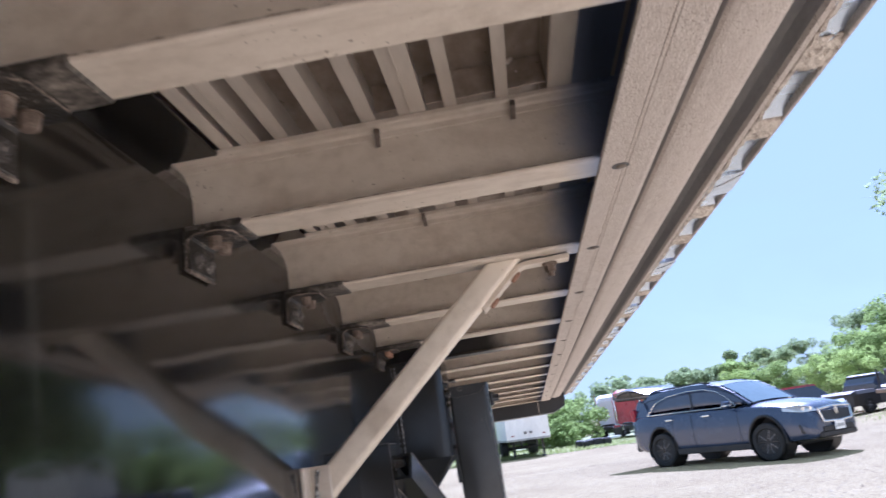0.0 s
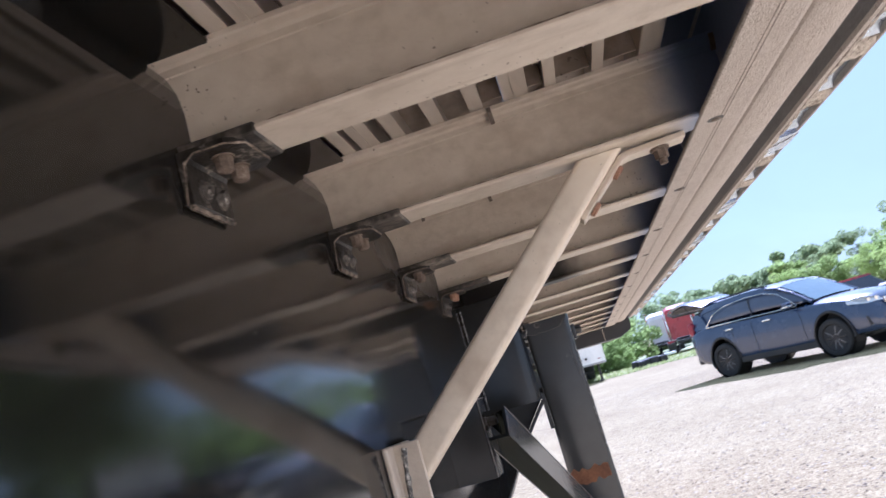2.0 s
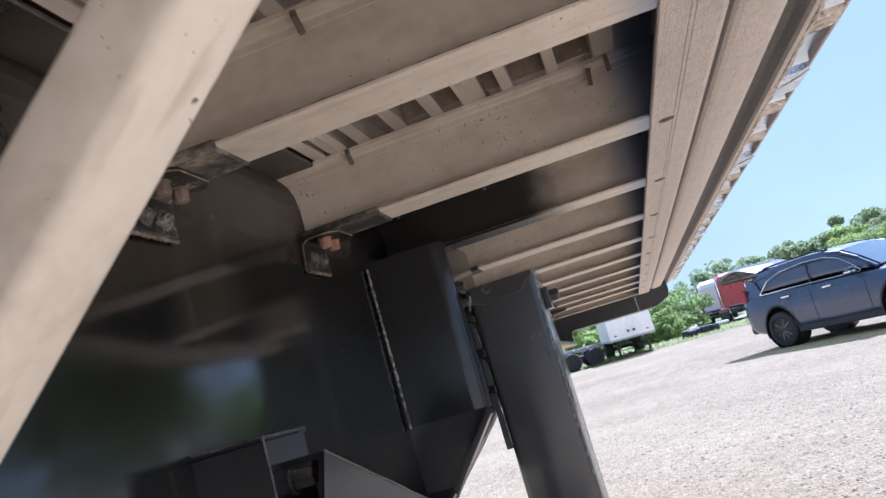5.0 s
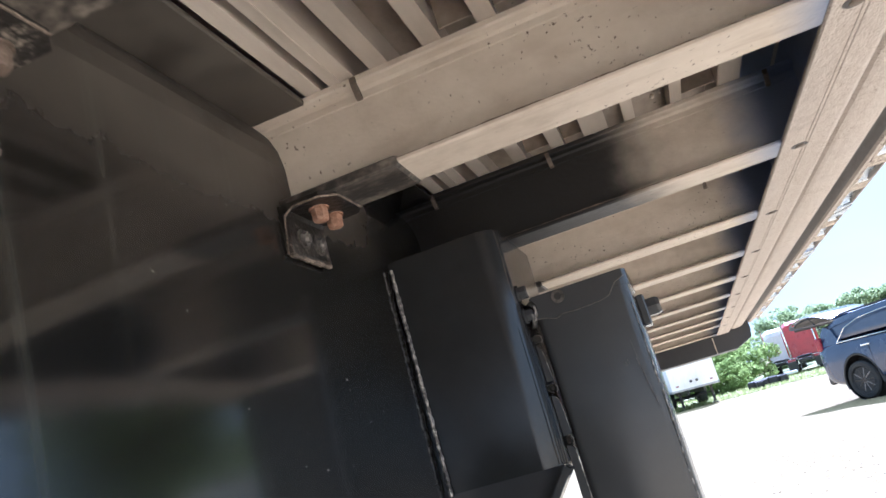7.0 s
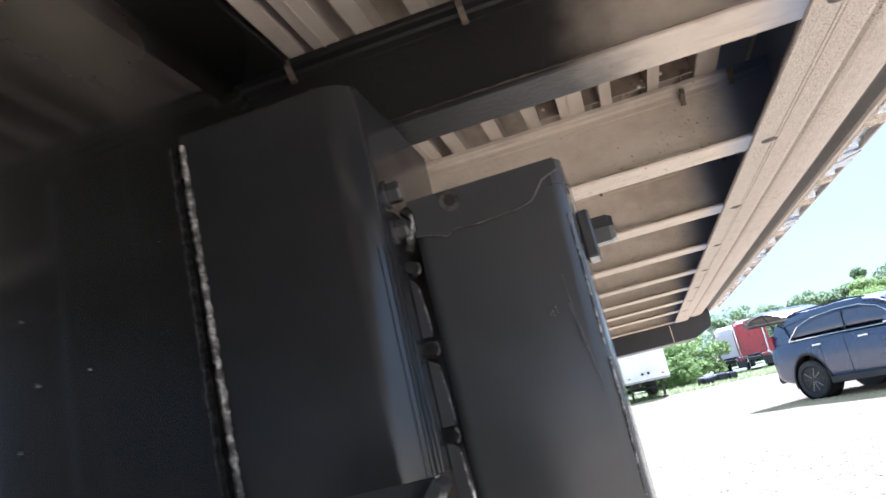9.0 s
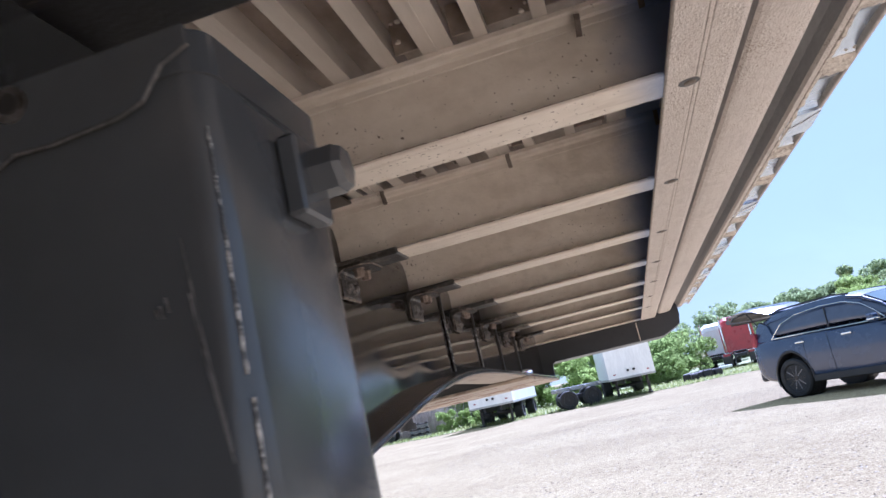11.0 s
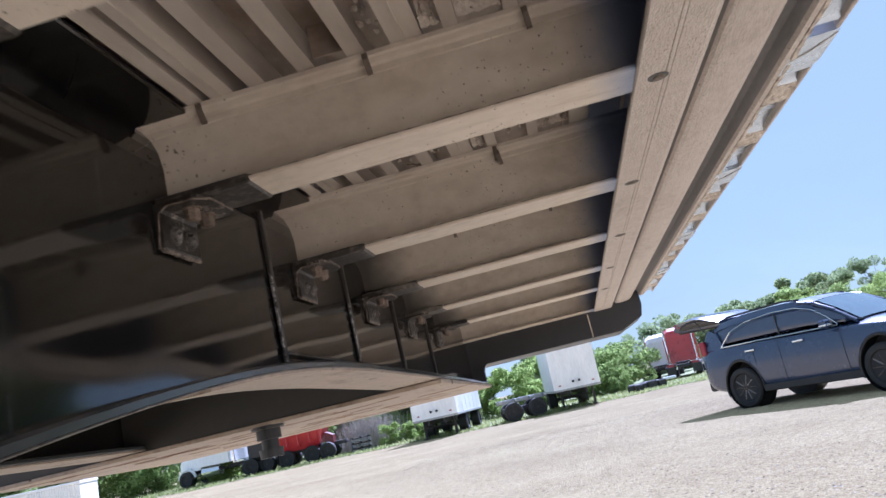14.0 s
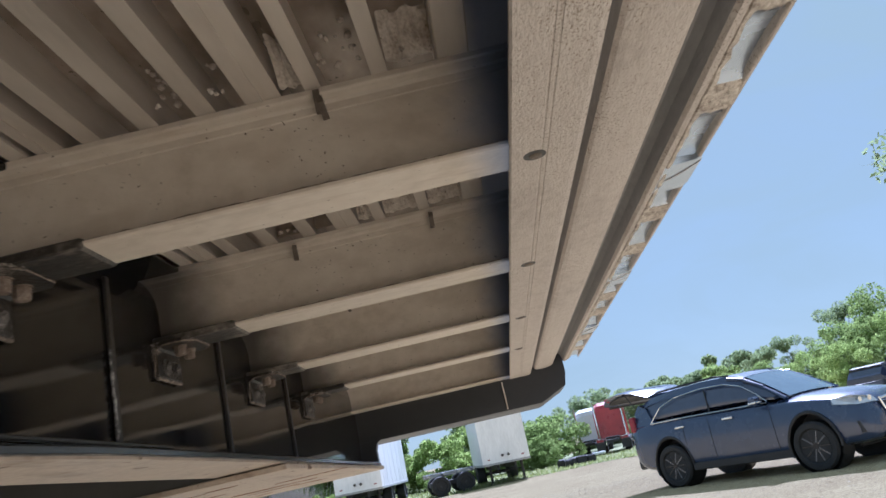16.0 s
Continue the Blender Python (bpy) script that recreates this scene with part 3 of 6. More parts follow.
for k in crossmembers:
    at = pose(BEAM_X, k * PITCH, -0.0012) @ pose(0, 0, 0, 0, 0, random.uniform(-1.2, 1.2))
    if clip is None:
        clip = c = part("angle_clip", clip_bm, CLIP, trailer, "worn black angle clip with rusty bolts", at=at)
    else:
        c = again(clip, at)
    for y in (-0.018, 0.018):
        m = pose(0, y, 0)
        kind = "fresh" if k in (4, 5) else "dusty"
        if kind not in heads:
            heads[kind] = part("flange_bolt", hb.copy(), RUST if kind == "fresh" else DUSTY_RUST, c, "orange rusty bolt head" if kind == "fresh" else "dust-caked bolt head", at=m)
        else:
            again(heads[kind], m, c)
        web_bolt = again(web_bolt, m, c) if web_bolt else part("web_bolt", vb, ZINC, c, "scratched nut", at=m)
    if scraped is None:
        scraped = part("bare_edge", lip, RAW_EDGE, c, "rough sheared edge", smooth=True)
        scraped2 = part("bare_edge", lip2, RAW_EDGE, c, "rough sheared edge", smooth=True)
    else:
        again(scraped, (0, 0, 0), c)
        again(scraped2, (0, 0, 0), c)


# side rails
RAIL = [(0.592, 1.3715), (0.594, 1.3695), (0.6255, 1.3695), (0.6262, 1.3704), (0.6275, 1.3704), (0.6282, 1.3695), (0.6312, 1.3695), (0.6319, 1.3704), (0.6332, 1.3704), (0.6339, 1.3695), (0.664, 1.3695), (0.6705, 1.3715), (0.6719, 1.396),
        (0.6754, 1.403), (0.6809, 1.403), (0.6851, 1.396), (0.6878, 1.388), (0.692, 1.384), (0.6992, 1.382), (0.7184, 1.3812), (0.7328, 1.3822), (0.7496, 1.3852), (0.758, 1.389), (0.763, 1.400), (0.7693, 1.417),
        (0.7769, 1.424), (0.7869, 1.423), (0.7932, 1.413), (0.797, 1.395), (0.8, 1.3895), (0.8072, 1.389), (0.808, 1.392), (0.808, 1.5585), (0.655, 1.5585), (0.655, 1.551), (0.662, 1.548), (0.662, 1.385), (0.655, 1.376), (0.592, 1.376)]


def rail(side):
    def X(x):
        return x if side > 0 else 2 * MID - x
    bm = fresh()
    extrude(bm, [(X(x), z) for x, z in RAIL], "y", -3.6, FRONT)
    r = part("side_rail", bm, ALU_RAIL, trailer, "grooved extruded aluminium side rail")
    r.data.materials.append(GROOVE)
    # groove walls take a darker grey than the rest of the rail
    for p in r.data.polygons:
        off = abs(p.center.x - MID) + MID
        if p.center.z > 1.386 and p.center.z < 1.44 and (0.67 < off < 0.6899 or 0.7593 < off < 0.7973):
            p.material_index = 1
    bm = fresh()
    box(bm, (X(0.8565), (FRONT - 3.6) / 2, 1.4205), (0.006, FRONT + 3.6, 0.052), 0.002)
    part("rub_rail", bm, ALU_RAIL, r, "flat rub rail")
    # thin navy sheet on the inner face, coloured for the shade there
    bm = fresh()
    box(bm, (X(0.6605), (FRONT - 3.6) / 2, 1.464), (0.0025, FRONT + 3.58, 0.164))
    part("rail_lining", bm, NAVY_LINER, r, "inner face in dull navy, its shade put into the colour")
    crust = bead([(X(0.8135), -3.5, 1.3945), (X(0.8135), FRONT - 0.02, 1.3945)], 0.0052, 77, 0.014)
    part("corroded_edge", crust, CRUSTY, r, "crusty corroded lower edge")
    return r


near_rail = rail(1)
rail(-1)

# between rail and rub rail: a bright stake pocket every two feet, and three slots with crusty webs between them
rnd = random.Random(5)


def crust_mesh(half, seed):
    """A corroded web with an uneven skin and ragged ends, and an added plate above it that blocks the sun."""
    g, b = random.Random(seed), fresh()
    rows = []
    for i in range(15):
        u = -1 + i / 7
        edge = 1 - abs(u) ** 4
        rows.append([b.verts.new((0.8090 + 0.0465 * j / 9, u * half + g.uniform(-0.004, 0.004), 1.4020 - 0.0065 * edge - g.uniform(0, 0.0025))) for j in range(10)])
    for r0, r1 in zip(rows, rows[1:]):
        for j in range(9):
            b.faces.new((r0[j], r0[j + 1], r1[j + 1], r1[j]))
    # unseen plate over the web, added to keep direct sun from leaking in
    box(b, (0.8310, 0, 1.4112), (0.0440, 2 * half + 0.044, 0.004))
    return b


def slot_mesh(half):
    """The bright bare skin that arches over one slot."""
    b = fresh()
    rows = []
    for i in range(17):
        u = -1 + i / 8
        z = 1.3975 + 0.008 * math.sqrt(max(0.0, 1 - abs(u) ** 2.6))
        rows.append([(0.8085, u * half, z), (0.8531, u * half, z), (0.8531, u * half, z + 0.003), (0.8085, u * half, z + 0.003)])
    loft(b, rows)
    return b


pocket = fresh()
loft(pocket, [[(0.8082, y, 1.391), (x, y, 1.3925), (x + 0.003, y, 1.398), (x + 0.003, y, 1.452), (0.8082, y, 1.452)] for y, x in ((-0.054, 0.8520), (-0.050, 0.8585), (0.036, 0.8590), (0.054, 0.8530))])
fold = bead([(0.8100, 0.012, 1.3908), (0.835, -0.012, 1.3912), (0.858, -0.046, 1.3922)], 0.0009, 12, 0.006)
skins, crusts = {}, [None, None]
y = 3.768 - 12 * 0.6096
pk = None
while y < FRONT - 0.1:
    m = pose(0, y, 0) @ pose(0, 0, 0, rnd.uniform(-0.5, 0.5), 0, rnd.uniform(-1, 1))
    if pk is None:
        pk = part("stake_pocket", pocket, SHINY, near_rail, "bright stake pocket with a folded corner", at=m)
        fd = part("pocket_fold", fold, ALU_RAIL, pk, "creased fold")
    else:
        fd = again(fd, (0, 0, 0), again(pk, m))
    for d, half in ((0.092, 0.040), (0.275, 0.066), (0.4865, 0.067)):
        m = pose(0, y + d, 0)
        if y + d < FRONT - 0.08:
            skins[half] = again(skins[half], m) if half in skins else part("slot_skin", slot_mesh(half), SHINY, near_rail, "bright bare skin inside a slot", at=m, smooth=True)
    for j, d in enumerate((0.172, 0.380)):
        m = pose(0, y + d + rnd.uniform(-0.006, 0.006), 0)
        if y + d < FRONT - 0.08:
            crusts[j] = again(crusts[j], m) if crusts[j] else part("crusted_web", crust_mesh(0.041, 33 + j), CRUSTY, near_rail, "crusty web between two slots", at=m)
    y += 0.6096

# carriage bolts through the rail's bottom plate, each on a flat dark disc drawn for its shaded countersink
ring = fresh()
rod(ring, (0, 0, 1.3722), (0, 0, 1.3716), 0.0125, seg=20)
dome = fresh()
rod(dome, (0.001, 0.002, 1.3716), (0.001, 0.002, 1.3706), 0.0075, 0.0068, seg=14)
rod(dome, (0.001, 0.002, 1.3706), (0.001, 0.002, 1.3698), 0.0068, 0.004, seg=14)
rg = None
for k in range(-3, 13):
    m = pose(0.620 + random.uniform(-0.003, 0.003), k * PITCH, -0.0025)
    if rg is None:
        rg = part("bolt_seat", ring, BLACK_DULL, near_rail, "flat dark disc for the shade of the bolt seat", at=m)
        dm = part("rail_bolt", dome, TAB, near_rail, "dull dark bolt head", at=m)
    else:
        again(rg, m)
        again(dm, m)

# deck planks with ribs underneath: the outer plank differs from those further in
def rib_mesh(w):
    rb = fresh()
    z0, z1 = TOP_Z + 0.0006, 1.5487
    extrude(rb, [(0, z0), (w, z0), (w, z0 + 0.004), (w - 0.004, z0 + 0.005), (w - 0.004, z1), (0.004, z1), (0.004, z0 + 0.005), (0, z0 + 0.004)], "y", -3.6, FRONT)
    if w > 0.03:
        extrude(rb, [(w * 0.42, TOP_Z + 0.0002), (w * 0.48, TOP_Z + 0.0002), (w * 0.48, TOP_Z - 0.0018), (w * 0.42, TOP_Z - 0.0018)], "y", -3.6, FRONT)
    return rb


PLANKS = [(0.326, 0.215, ((0.0, 0.040), (0.067, 0.018), (0.142, 0.018))), (0.087, 0.239, ((0.0, 0.031), (0.052, 0.022), (0.118, 0.022), (0.183, 0.022)))]
PLANKS += [(0.087 - 0.24 * n, 0.240, ((0.0, 0.031), (0.052, 0.022), (0.118, 0.022), (0.209, 0.020))) for n in range(1, 7)]
for x, wide, rows in PLANKS:
    bm = fresh()
    box(bm, (wide / 2, (FRONT - 3.6) / 2, 1.5525), (wide - 0.0005, FRONT + 3.6, 0.008))
    box(bm, (0.012, (FRONT - 3.6) / 2, 1.5580), (0.02, FRONT + 3.6, 0.002))
    p = part("deck_plank", bm, DARK_SKIN, trailer, "ribbed extruded aluminium floor plank", at=(x, 0, 0))
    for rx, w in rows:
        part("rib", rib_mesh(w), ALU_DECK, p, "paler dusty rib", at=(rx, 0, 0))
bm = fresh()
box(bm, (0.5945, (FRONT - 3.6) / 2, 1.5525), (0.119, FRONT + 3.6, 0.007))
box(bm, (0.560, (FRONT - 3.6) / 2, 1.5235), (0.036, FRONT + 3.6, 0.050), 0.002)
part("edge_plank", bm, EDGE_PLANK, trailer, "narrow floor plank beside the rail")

# sealant and caked dirt between the ribs over the crossmembers
def cake(bm, x0, x1, y, g):
    """A crumbled slope of sealant from the plank down to the crossmember, with a ragged front."""
    lows = [(g.uniform(0.004, 0.018), g.uniform(0.018, 0.042)) for i in range(9)]
    rows = []
    for j in range(7):
        v = j / 6
        rows.append([bm.verts.new((x0 + (x1 - x0) * i / 8 + g.uniform(-0.001, 0.001) * (0 < i < 8), y - 0.006 - run * (1 - v) * (1 - 0.35 * v), 1.549 - 0.042 * v ** 1.4 - g.uniform(0, 0.004) * (j > 0) - lo * 0.2 * v)) for i, (lo, run) in enumerate(lows)])
    for r0, r1 in zip(rows, rows[1:]):
        for i in range(8):
            bm.faces.new((r0[i], r0[i + 1], r1[i + 1], r1[i]))


rnd = random.Random(11)
bm = fresh()
plates = {"ALU_DECK": fresh(), "SEALANT": fresh()}
for k in range(-2, 13):
    for x0, x1 in ((0.367, 0.392), (0.412, 0.467), (0.487, 0.541), (0.293, 0.325), (0.229, 0.269)):
        if rnd.random() < (0.85 if x0 > 0.34 else 0.45):
            caked = k >= 8 and x0 > 0.3
            if caked:
                cake(plates["SEALANT"], x0, x1, k * PITCH - 0.019, rnd)
            else:
                box(plates["ALU_DECK"], ((x0 + x1) / 2, k * PITCH - 0.027, 1.526), (x1 - x0, 0.003, 0.044), 0.001)
        if rnd.random() > (0.35 if k < 8 else 0.8) + (0.2 if x0 > 0.34 else -0.2):
            continue
        for j in range(rnd.randint(9, 18) if k >= 8 else rnd.randint(2, 5)):
            r = rnd.uniform(0.0016, 0.0048)
            c = Vector((rnd.uniform(x0, x1), k * PITCH - 0.030 - 0.030 * rnd.random() ** 2, 1.5480 - r * 0.3))
            if rnd.random() < 0.5:
                c = Vector((c.x, k * PITCH - 0.030 - 0.006 * rnd.random(), rnd.uniform(1.506, 1.546)))
            vs = bmesh.ops.create_icosphere(bm, subdivisions=1, radius=r, matrix=Matrix.Translation(c))["verts"]
            for v in vs:
                v.co = c + (v.co - c) * rnd.uniform(0.7, 1.3)
tagged(part("sealant", bm, SEALANT, trailer, "crumbling pale sealant and dirt"), kind="stuff")
tagged(part("rib_closer", plates["ALU_DECK"], DARK_SKIN, trailer, "small closing plates between the floor ribs"), kind="stuff")
tagged(part("rib_closer", plates["SEALANT"], SEALANT, trailer, "closing plates caked with pale sealant"), kind="stuff")

# nose: front beam, coupler plate and end plates
bm = fresh()
extrude(bm, [(2 * MID - 0.797, 1.5575), (0.797, 1.5575), (0.797, 1.352), (0.785, 1.305), (0.688, 1.262), (2 * MID - 0.688, 1.262), (2 * MID - 0.785, 1.305), (2 * MID - 0.797, 1.352)], "y", FRONT + 0.002, FRONT + 0.26)
bmesh.ops.bevel(bm, geom=bm.edges[:], offset=0.0025, segments=2, affect="EDGES")
front_beam = part("front_beam", bm, NOSE, trailer, "black painted front cross beam")
bm = fresh()
box(bm, (0.56, FRONT - 0.002, 1.315), (0.005, 0.006, 0.1), 0.001)
part("strap", bm, ALU, front_beam, "pale hanging strap")
bm = fresh()
extrude(bm, [(2 * MID - 0.085, 1.262), (0.085, 1.262), (0.067, 1.252), (0.06, 1.23), (0.06, 1.172), (2 * MID - 0.06, 1.172), (2 * MID - 0.06, 1.23), (2 * MID - 0.067, 1.252)], "y", FRONT - 0.015, FRONT + 0.02)
part("end_plate", bm, NOSE, front_beam)
bm = fresh()
box(bm, (-0.68, (4.94 + FRONT) / 2, 1.165), (1.51, FRONT - 4.94, 0.012), 0.002)
bulkhead = fresh()
box(bulkhead, (-0.69, 4.952, 1.333), (1.30, 0.009, 0.325), 0.001)
part("bulkhead", bulkhead, PAN, trailer, "dull dark cross plate behind the coupler")
pin = fresh()
for z0, z1, r0, r1 in ((1.1795, 1.170, 0.050, 0.047), (1.1705, 1.140, 0.0365, 0.0365), (1.1405, 1.113, 0.0255, 0.0255), (1.1135, 1.088, 0.036, 0.034)):
    rod(pin, (MID, 4.98, z0), (MID, 4.98, z1), r0, r1, seg=24)
part("kingpin", pin, NOSE, trailer, "greasy dark kingpin under the coupler plate", at=(0, 0, -0.019))
plate = part("coupler_plate", bm, WORN, trailer, "scuffed tan coupler plate with rust scars")
bm = fresh()
rnd = random.Random(3)
for i in range(36):
    x, y, l = rnd.uniform(-1.3, 0.03), rnd.uniform(5.02, 6.05), rnd.uniform(0.05, 0.26)
    m = pose(x, y, 1.1584, 0, 0, 90 + rnd.uniform(-9, 9))
    w, k = rnd.uniform(0.002, 0.006), rnd.uniform(-0.3, 0.3)
    ends = [(u * l / 2, w * (1 - u * u) * rnd.uniform(0.5, 1.3) + k * w * u) for u in (-1, -0.7, -0.35, 0, 0.3, 0.65, 1)]
    rim = [(v, u) for u, v in ends] + [(-v * rnd.uniform(0.4, 1.0) - 0.0006, u) for u, v in reversed(ends[1:-1])]
    lo, hi = [bm.verts.new(m @ Vector((px, py, -0.0006))) for px, py in rim], [bm.verts.new(m @ Vector((px, py, 0.0008))) for px, py in rim]
    bm.faces.new(lo)
    for a in range(len(rim)):
        bm.faces.new((lo[a - 1], lo[a], hi[a], hi[a - 1]))
tagged(part("rust_scarring", bm, RUST_PATCH, plate, "dark rust scars"), kind="stuff")

# landing gear
def rounded(x0, y0, x1, y1, r, n=5):
    pts = []
    for cx, cy, a0 in ((x1 - r, y0 + r, -90), (x1 - r, y1 - r, 0), (x0 + r, y1 - r, 90), (x0 + r, y0 + r, 180)):
        pts += [(cx + r * math.cos(radians(a0 + 90 * i / n)), cy + r * math.sin(radians(a0 + 90 * i / n))) for i in range(n + 1)]
    return pts


bm = fresh()
arc = [(0.125 + 0.03 * math.sin(a), 2.13 - 0.03 * math.cos(a)) for a in (math.pi / 2 * i / 6 for i in range(7))]
extrude(bm, [(WX + 0.0006, 2.10)] + arc + [(0.155, 2.34), (WX + 0.0006, 2.34)], "z", 1.022, 1.358)
mount = part("landing_gear_mount", bm, SHADED_BLACK, trailer, "folded black mounting box welded to the beam", at=GEAR, smooth=True)
for a, r in ((48, 0.0011), (60, 0.0015), (72, 0.0013), (86, 0.0016)):
    c, s = 0.125 + 0.0303 * math.sin(radians(a)), 2.13 - 0.0303 * math.cos(radians(a))
    bm = fresh()
    rod(bm, (c, s, 1.023), (c, s, 1.21 + 0.02 * (a % 3)), r, r * 0.3, seg=8)
    part("fold_ridge", bm, BLACK, mount, smooth=True)
part("weld_bead", bead([(-0.0035, 2.095, 1.02), (-0.0045, 2.095, 1.20), (-0.0055, 2.095, 1.346)], 0.0029, 21, 0.0035), WELD, mount, "chalky weld bead", smooth=True)
# stepped tie plates and lugs in the joint between mount and leg
for z0, z1, xr in ((1.132, 1.181, 0.1655), (1.056, 1.109, 0.168), (0.93, 1.040, 0.1695)):
    bm = fresh()
    extrude(bm, [(0.1562, z0), (xr - 0.001, z0), (xr, z0 + 0.003), (xr - 0.003, z1 - 0.004), (xr - 0.006, z1), (0.1562, z1 + 0.004)], "y", 2.1525, 2.1575)
    tie = part("tie_plate", bm, BLACK_LEG, mount)
    part("worn_edge", bead([(xr, 2.1522, z0 + 0.004), (xr - 0.001, 2.1522, (z0 + z1) / 2), (xr - 0.003, 2.1522, z1 - 0.006)], 0.0006, int(z0 * 900), 0.004), WELD, tie)
for z, r in ((1.193, 0.0075), (1.121, 0.0080), (1.048, 0.0085)):
    bm = fresh()
    rod(bm, (0.1605, 2.158, z), (0.1605, 2.1475, z + 0.001), r, r * 0.72, seg=10)
    lug = part("tie_lug", bm, BLACK, mount, smooth=True)
    part("worn_edge", bead([(0.1605 + r * 0.95 * math.cos(a), 2.1535, z + r * 0.95 * math.sin(a)) for a in (-0.9, -0.4, 0.2, 0.8)], 0.0009, int(z * 700), 0.002), ZINC, lug)
part("weld_bead", bead([(0.166, 2.153, 1.246), (0.170, 2.151, 1.236), (0.167, 2.151, 1.222), (0.162, 2.153, 1.208)], 0.0042, 22, 0.003), BLACK, mount, smooth=True)
part("weld_bead", bead([(0.171, 2.149, 1.240), (0.1715, 2.1475, 1.231), (0.167, 2.1475, 1.218)], 0.0013, 24, 0.003), WELD, mount)
bm = fresh()
extrude(bm, [(WX + 0.0006, 1.022), (0.155, 1.022), (0.035, 0.875), (WX + 0.0006, 0.86)], "y", 2.104, 2.116)
gusset = part("gusset", bm, BLACK_LEG, mount)
bm = fresh()
extrude(bm, [(0.157, 1.021), (0.1645, 1.015), (0.042, 0.866), (0.035, 0.874)], "y", 2.085, 2.1165)
part("gusset_flange", bm, BLACK_LEG, gusset)
bm = fresh()
hexhead(bm, (0.1552, 2.145, 1.262), (1, 0, 0), 0.010, 0.014, 0.013)
part("mount_bolt", bm, BLACK_LEG, mount)
bm = fresh()
hexhead(bm, (0.1552, 2.145, 1.228), (1, 0, 0), 0.009, 0.013, 0.012)
part("mount_bolt", bm, BLACK_LEG, mount)

bm = fresh()
extrude(bm, rounded(0.165, 2.16, 0.305, 2.30, 0.014), "z", 0.42, 1.238)
leg = part("landing_leg", bm, BLACK_LEG, trailer, "square black landing leg with scratched paint", at=GEAR, smooth=True)
bm = fresh()
extrude(bm, rounded(0.163, 2.157, 0.307, 2.303, 0.016), "z", 1.232, 1.254)
part("leg_cap", bm, BLACK_LEG, leg)
bm = fresh()
extrude(bm, rounded(0.180, 2.175, 0.290, 2.285, 0.01), "z", 0.05, 0.42)
part("inner_leg", bm, BLACK_LEG, leg)
bm = fresh()
box(bm, (0.235, 2.23, -0.012), (0.26, 0.26, 0.024), 0.005)
part("foot", bm, BLACK_DULL, leg)
bm = fresh()
hexhead(bm, (0.3055, 2.250, 1.200), (1, 0, 0), 0.0145, 0.031, 0.0)
box(bm, (0.3115, 2.247, 1.197), (0.012, 0.038, 0.046), 0.002)
part("leg_bolt", bm, BLACK_LEG, leg)
bm = fresh()
rod(bm, (0.207, 2.157, 1.243), (0.207, 2.153, 1.243), 0.0095, seg=16)
part("lug", bm, ZINC, leg)
bm = fresh()
rod(bm, (0.207, 2.1535, 1.243), (0.207, 2.1520, 1.243), 0.0055, seg=12)
part("lug_hole", bm, BLACK_DULL, leg)
bm = fresh()
rnd = random.Random(8)
pts = [(0.172 + 0.013 * i, 0.793 + rnd.uniform(-0.008, 0.008)) for i in range(10)] + [(0.290 - 0.013 * i, 0.755 + rnd.uniform(-0.01, 0.01)) for i in range(10)]
extrude(bm, pts, "y", 2.1592, 2.161)
part("rust_patch", bm, RUST_PATCH, leg, "bare rusty patch")
bm = fresh()
extrude(bm, [(0.168, 1.2535), (0.302, 1.2535), (0.302, 1.243), (0.288, 1.238), (0.276, 1.223), (0.262, 1.219), (0.225, 1.217), (0.206, 1.2185), (0.196, 1.214), (0.182, 1.219), (0.168, 1.221)], "y", 2.1545, 2.157)
part("face_plate", bm, BLACK_LEG, leg)
part("weld_bead", bead([(0.168, 2.156, 1.2205), (0.182, 2.156, 1.2185), (0.196, 2.156, 1.2135), (0.206, 2.156, 1.218), (0.225, 2.156, 1.2165), (0.262, 2.156, 1.2185), (0.276, 2.156, 1.2225), (0.288, 2.156, 1.2375), (0.303, 2.156, 1.243)], 0.0006, 41, 0.003), ZINC, leg, "bare scratched weld line")
for y0, z0, z1 in ((2.1588, 1.13, 1.055), (2.1588, 1.155, 1.06)):
    part("scratch", bead([(0.283, y0, z0), (0.2855, y0, (z0 + z1) / 2 + 0.01), (0.292, y0, z1)], 0.0004, 42, 0.004), ZINC, leg, "bare scratch")
for z0, z1, dx in ((1.205, 1.09, 0.0), (1.08, 0.97, 0.0012), (0.96, 0.84, -0.0008)):
    part("worn_edge", bead([(0.3012 + dx, 2.1640, z0), (0.3016, 2.1642, (z0 + z1) / 2), (0.3012 - dx, 2.1640, z1)], 0.0009, int(z0 * 500), 0.004), WELD, leg, "corner worn to bare metal")
for x, z, l in ((0.268, 1.128, 0.006), (0.271, 1.131, 0.007), (0.2655, 1.1265, 0.004)):
    part("scratch", bead([(x, 2.1592, z), (x + 0.001, 2.1592, z - l)], 0.0006, int(x * 4000), 0.002), ZINC, leg, "small bare nick")
# brace from the leg back to a bracket on the beam
def channel(bm, p0, p1, w, h, t, up=(0, 0, 1)):
    p0, p1 = Vector(p0), Vector(p1)
    d = (p1 - p0).normalized()
    side = d.cross(Vector(up)).normalized()
    top = side.cross(d)
    L = (p1 - p0).length
    m = Matrix([[d[i], side[i], top[i], p0[i]] for i in range(3)] + [[0, 0, 0, 1]])
    c = [(t / 2, 0), (t / 2, -h), (-0.7 * w, -h), (-0.7 * w, t - h), (-t / 2, t - h), (-t / 2, -t), (-0.7 * w, -t), (-0.7 * w, 0)]
    loft(bm, [[m @ Vector((u, a, b)) for a, b in c] for u in (0, L)])
    return m


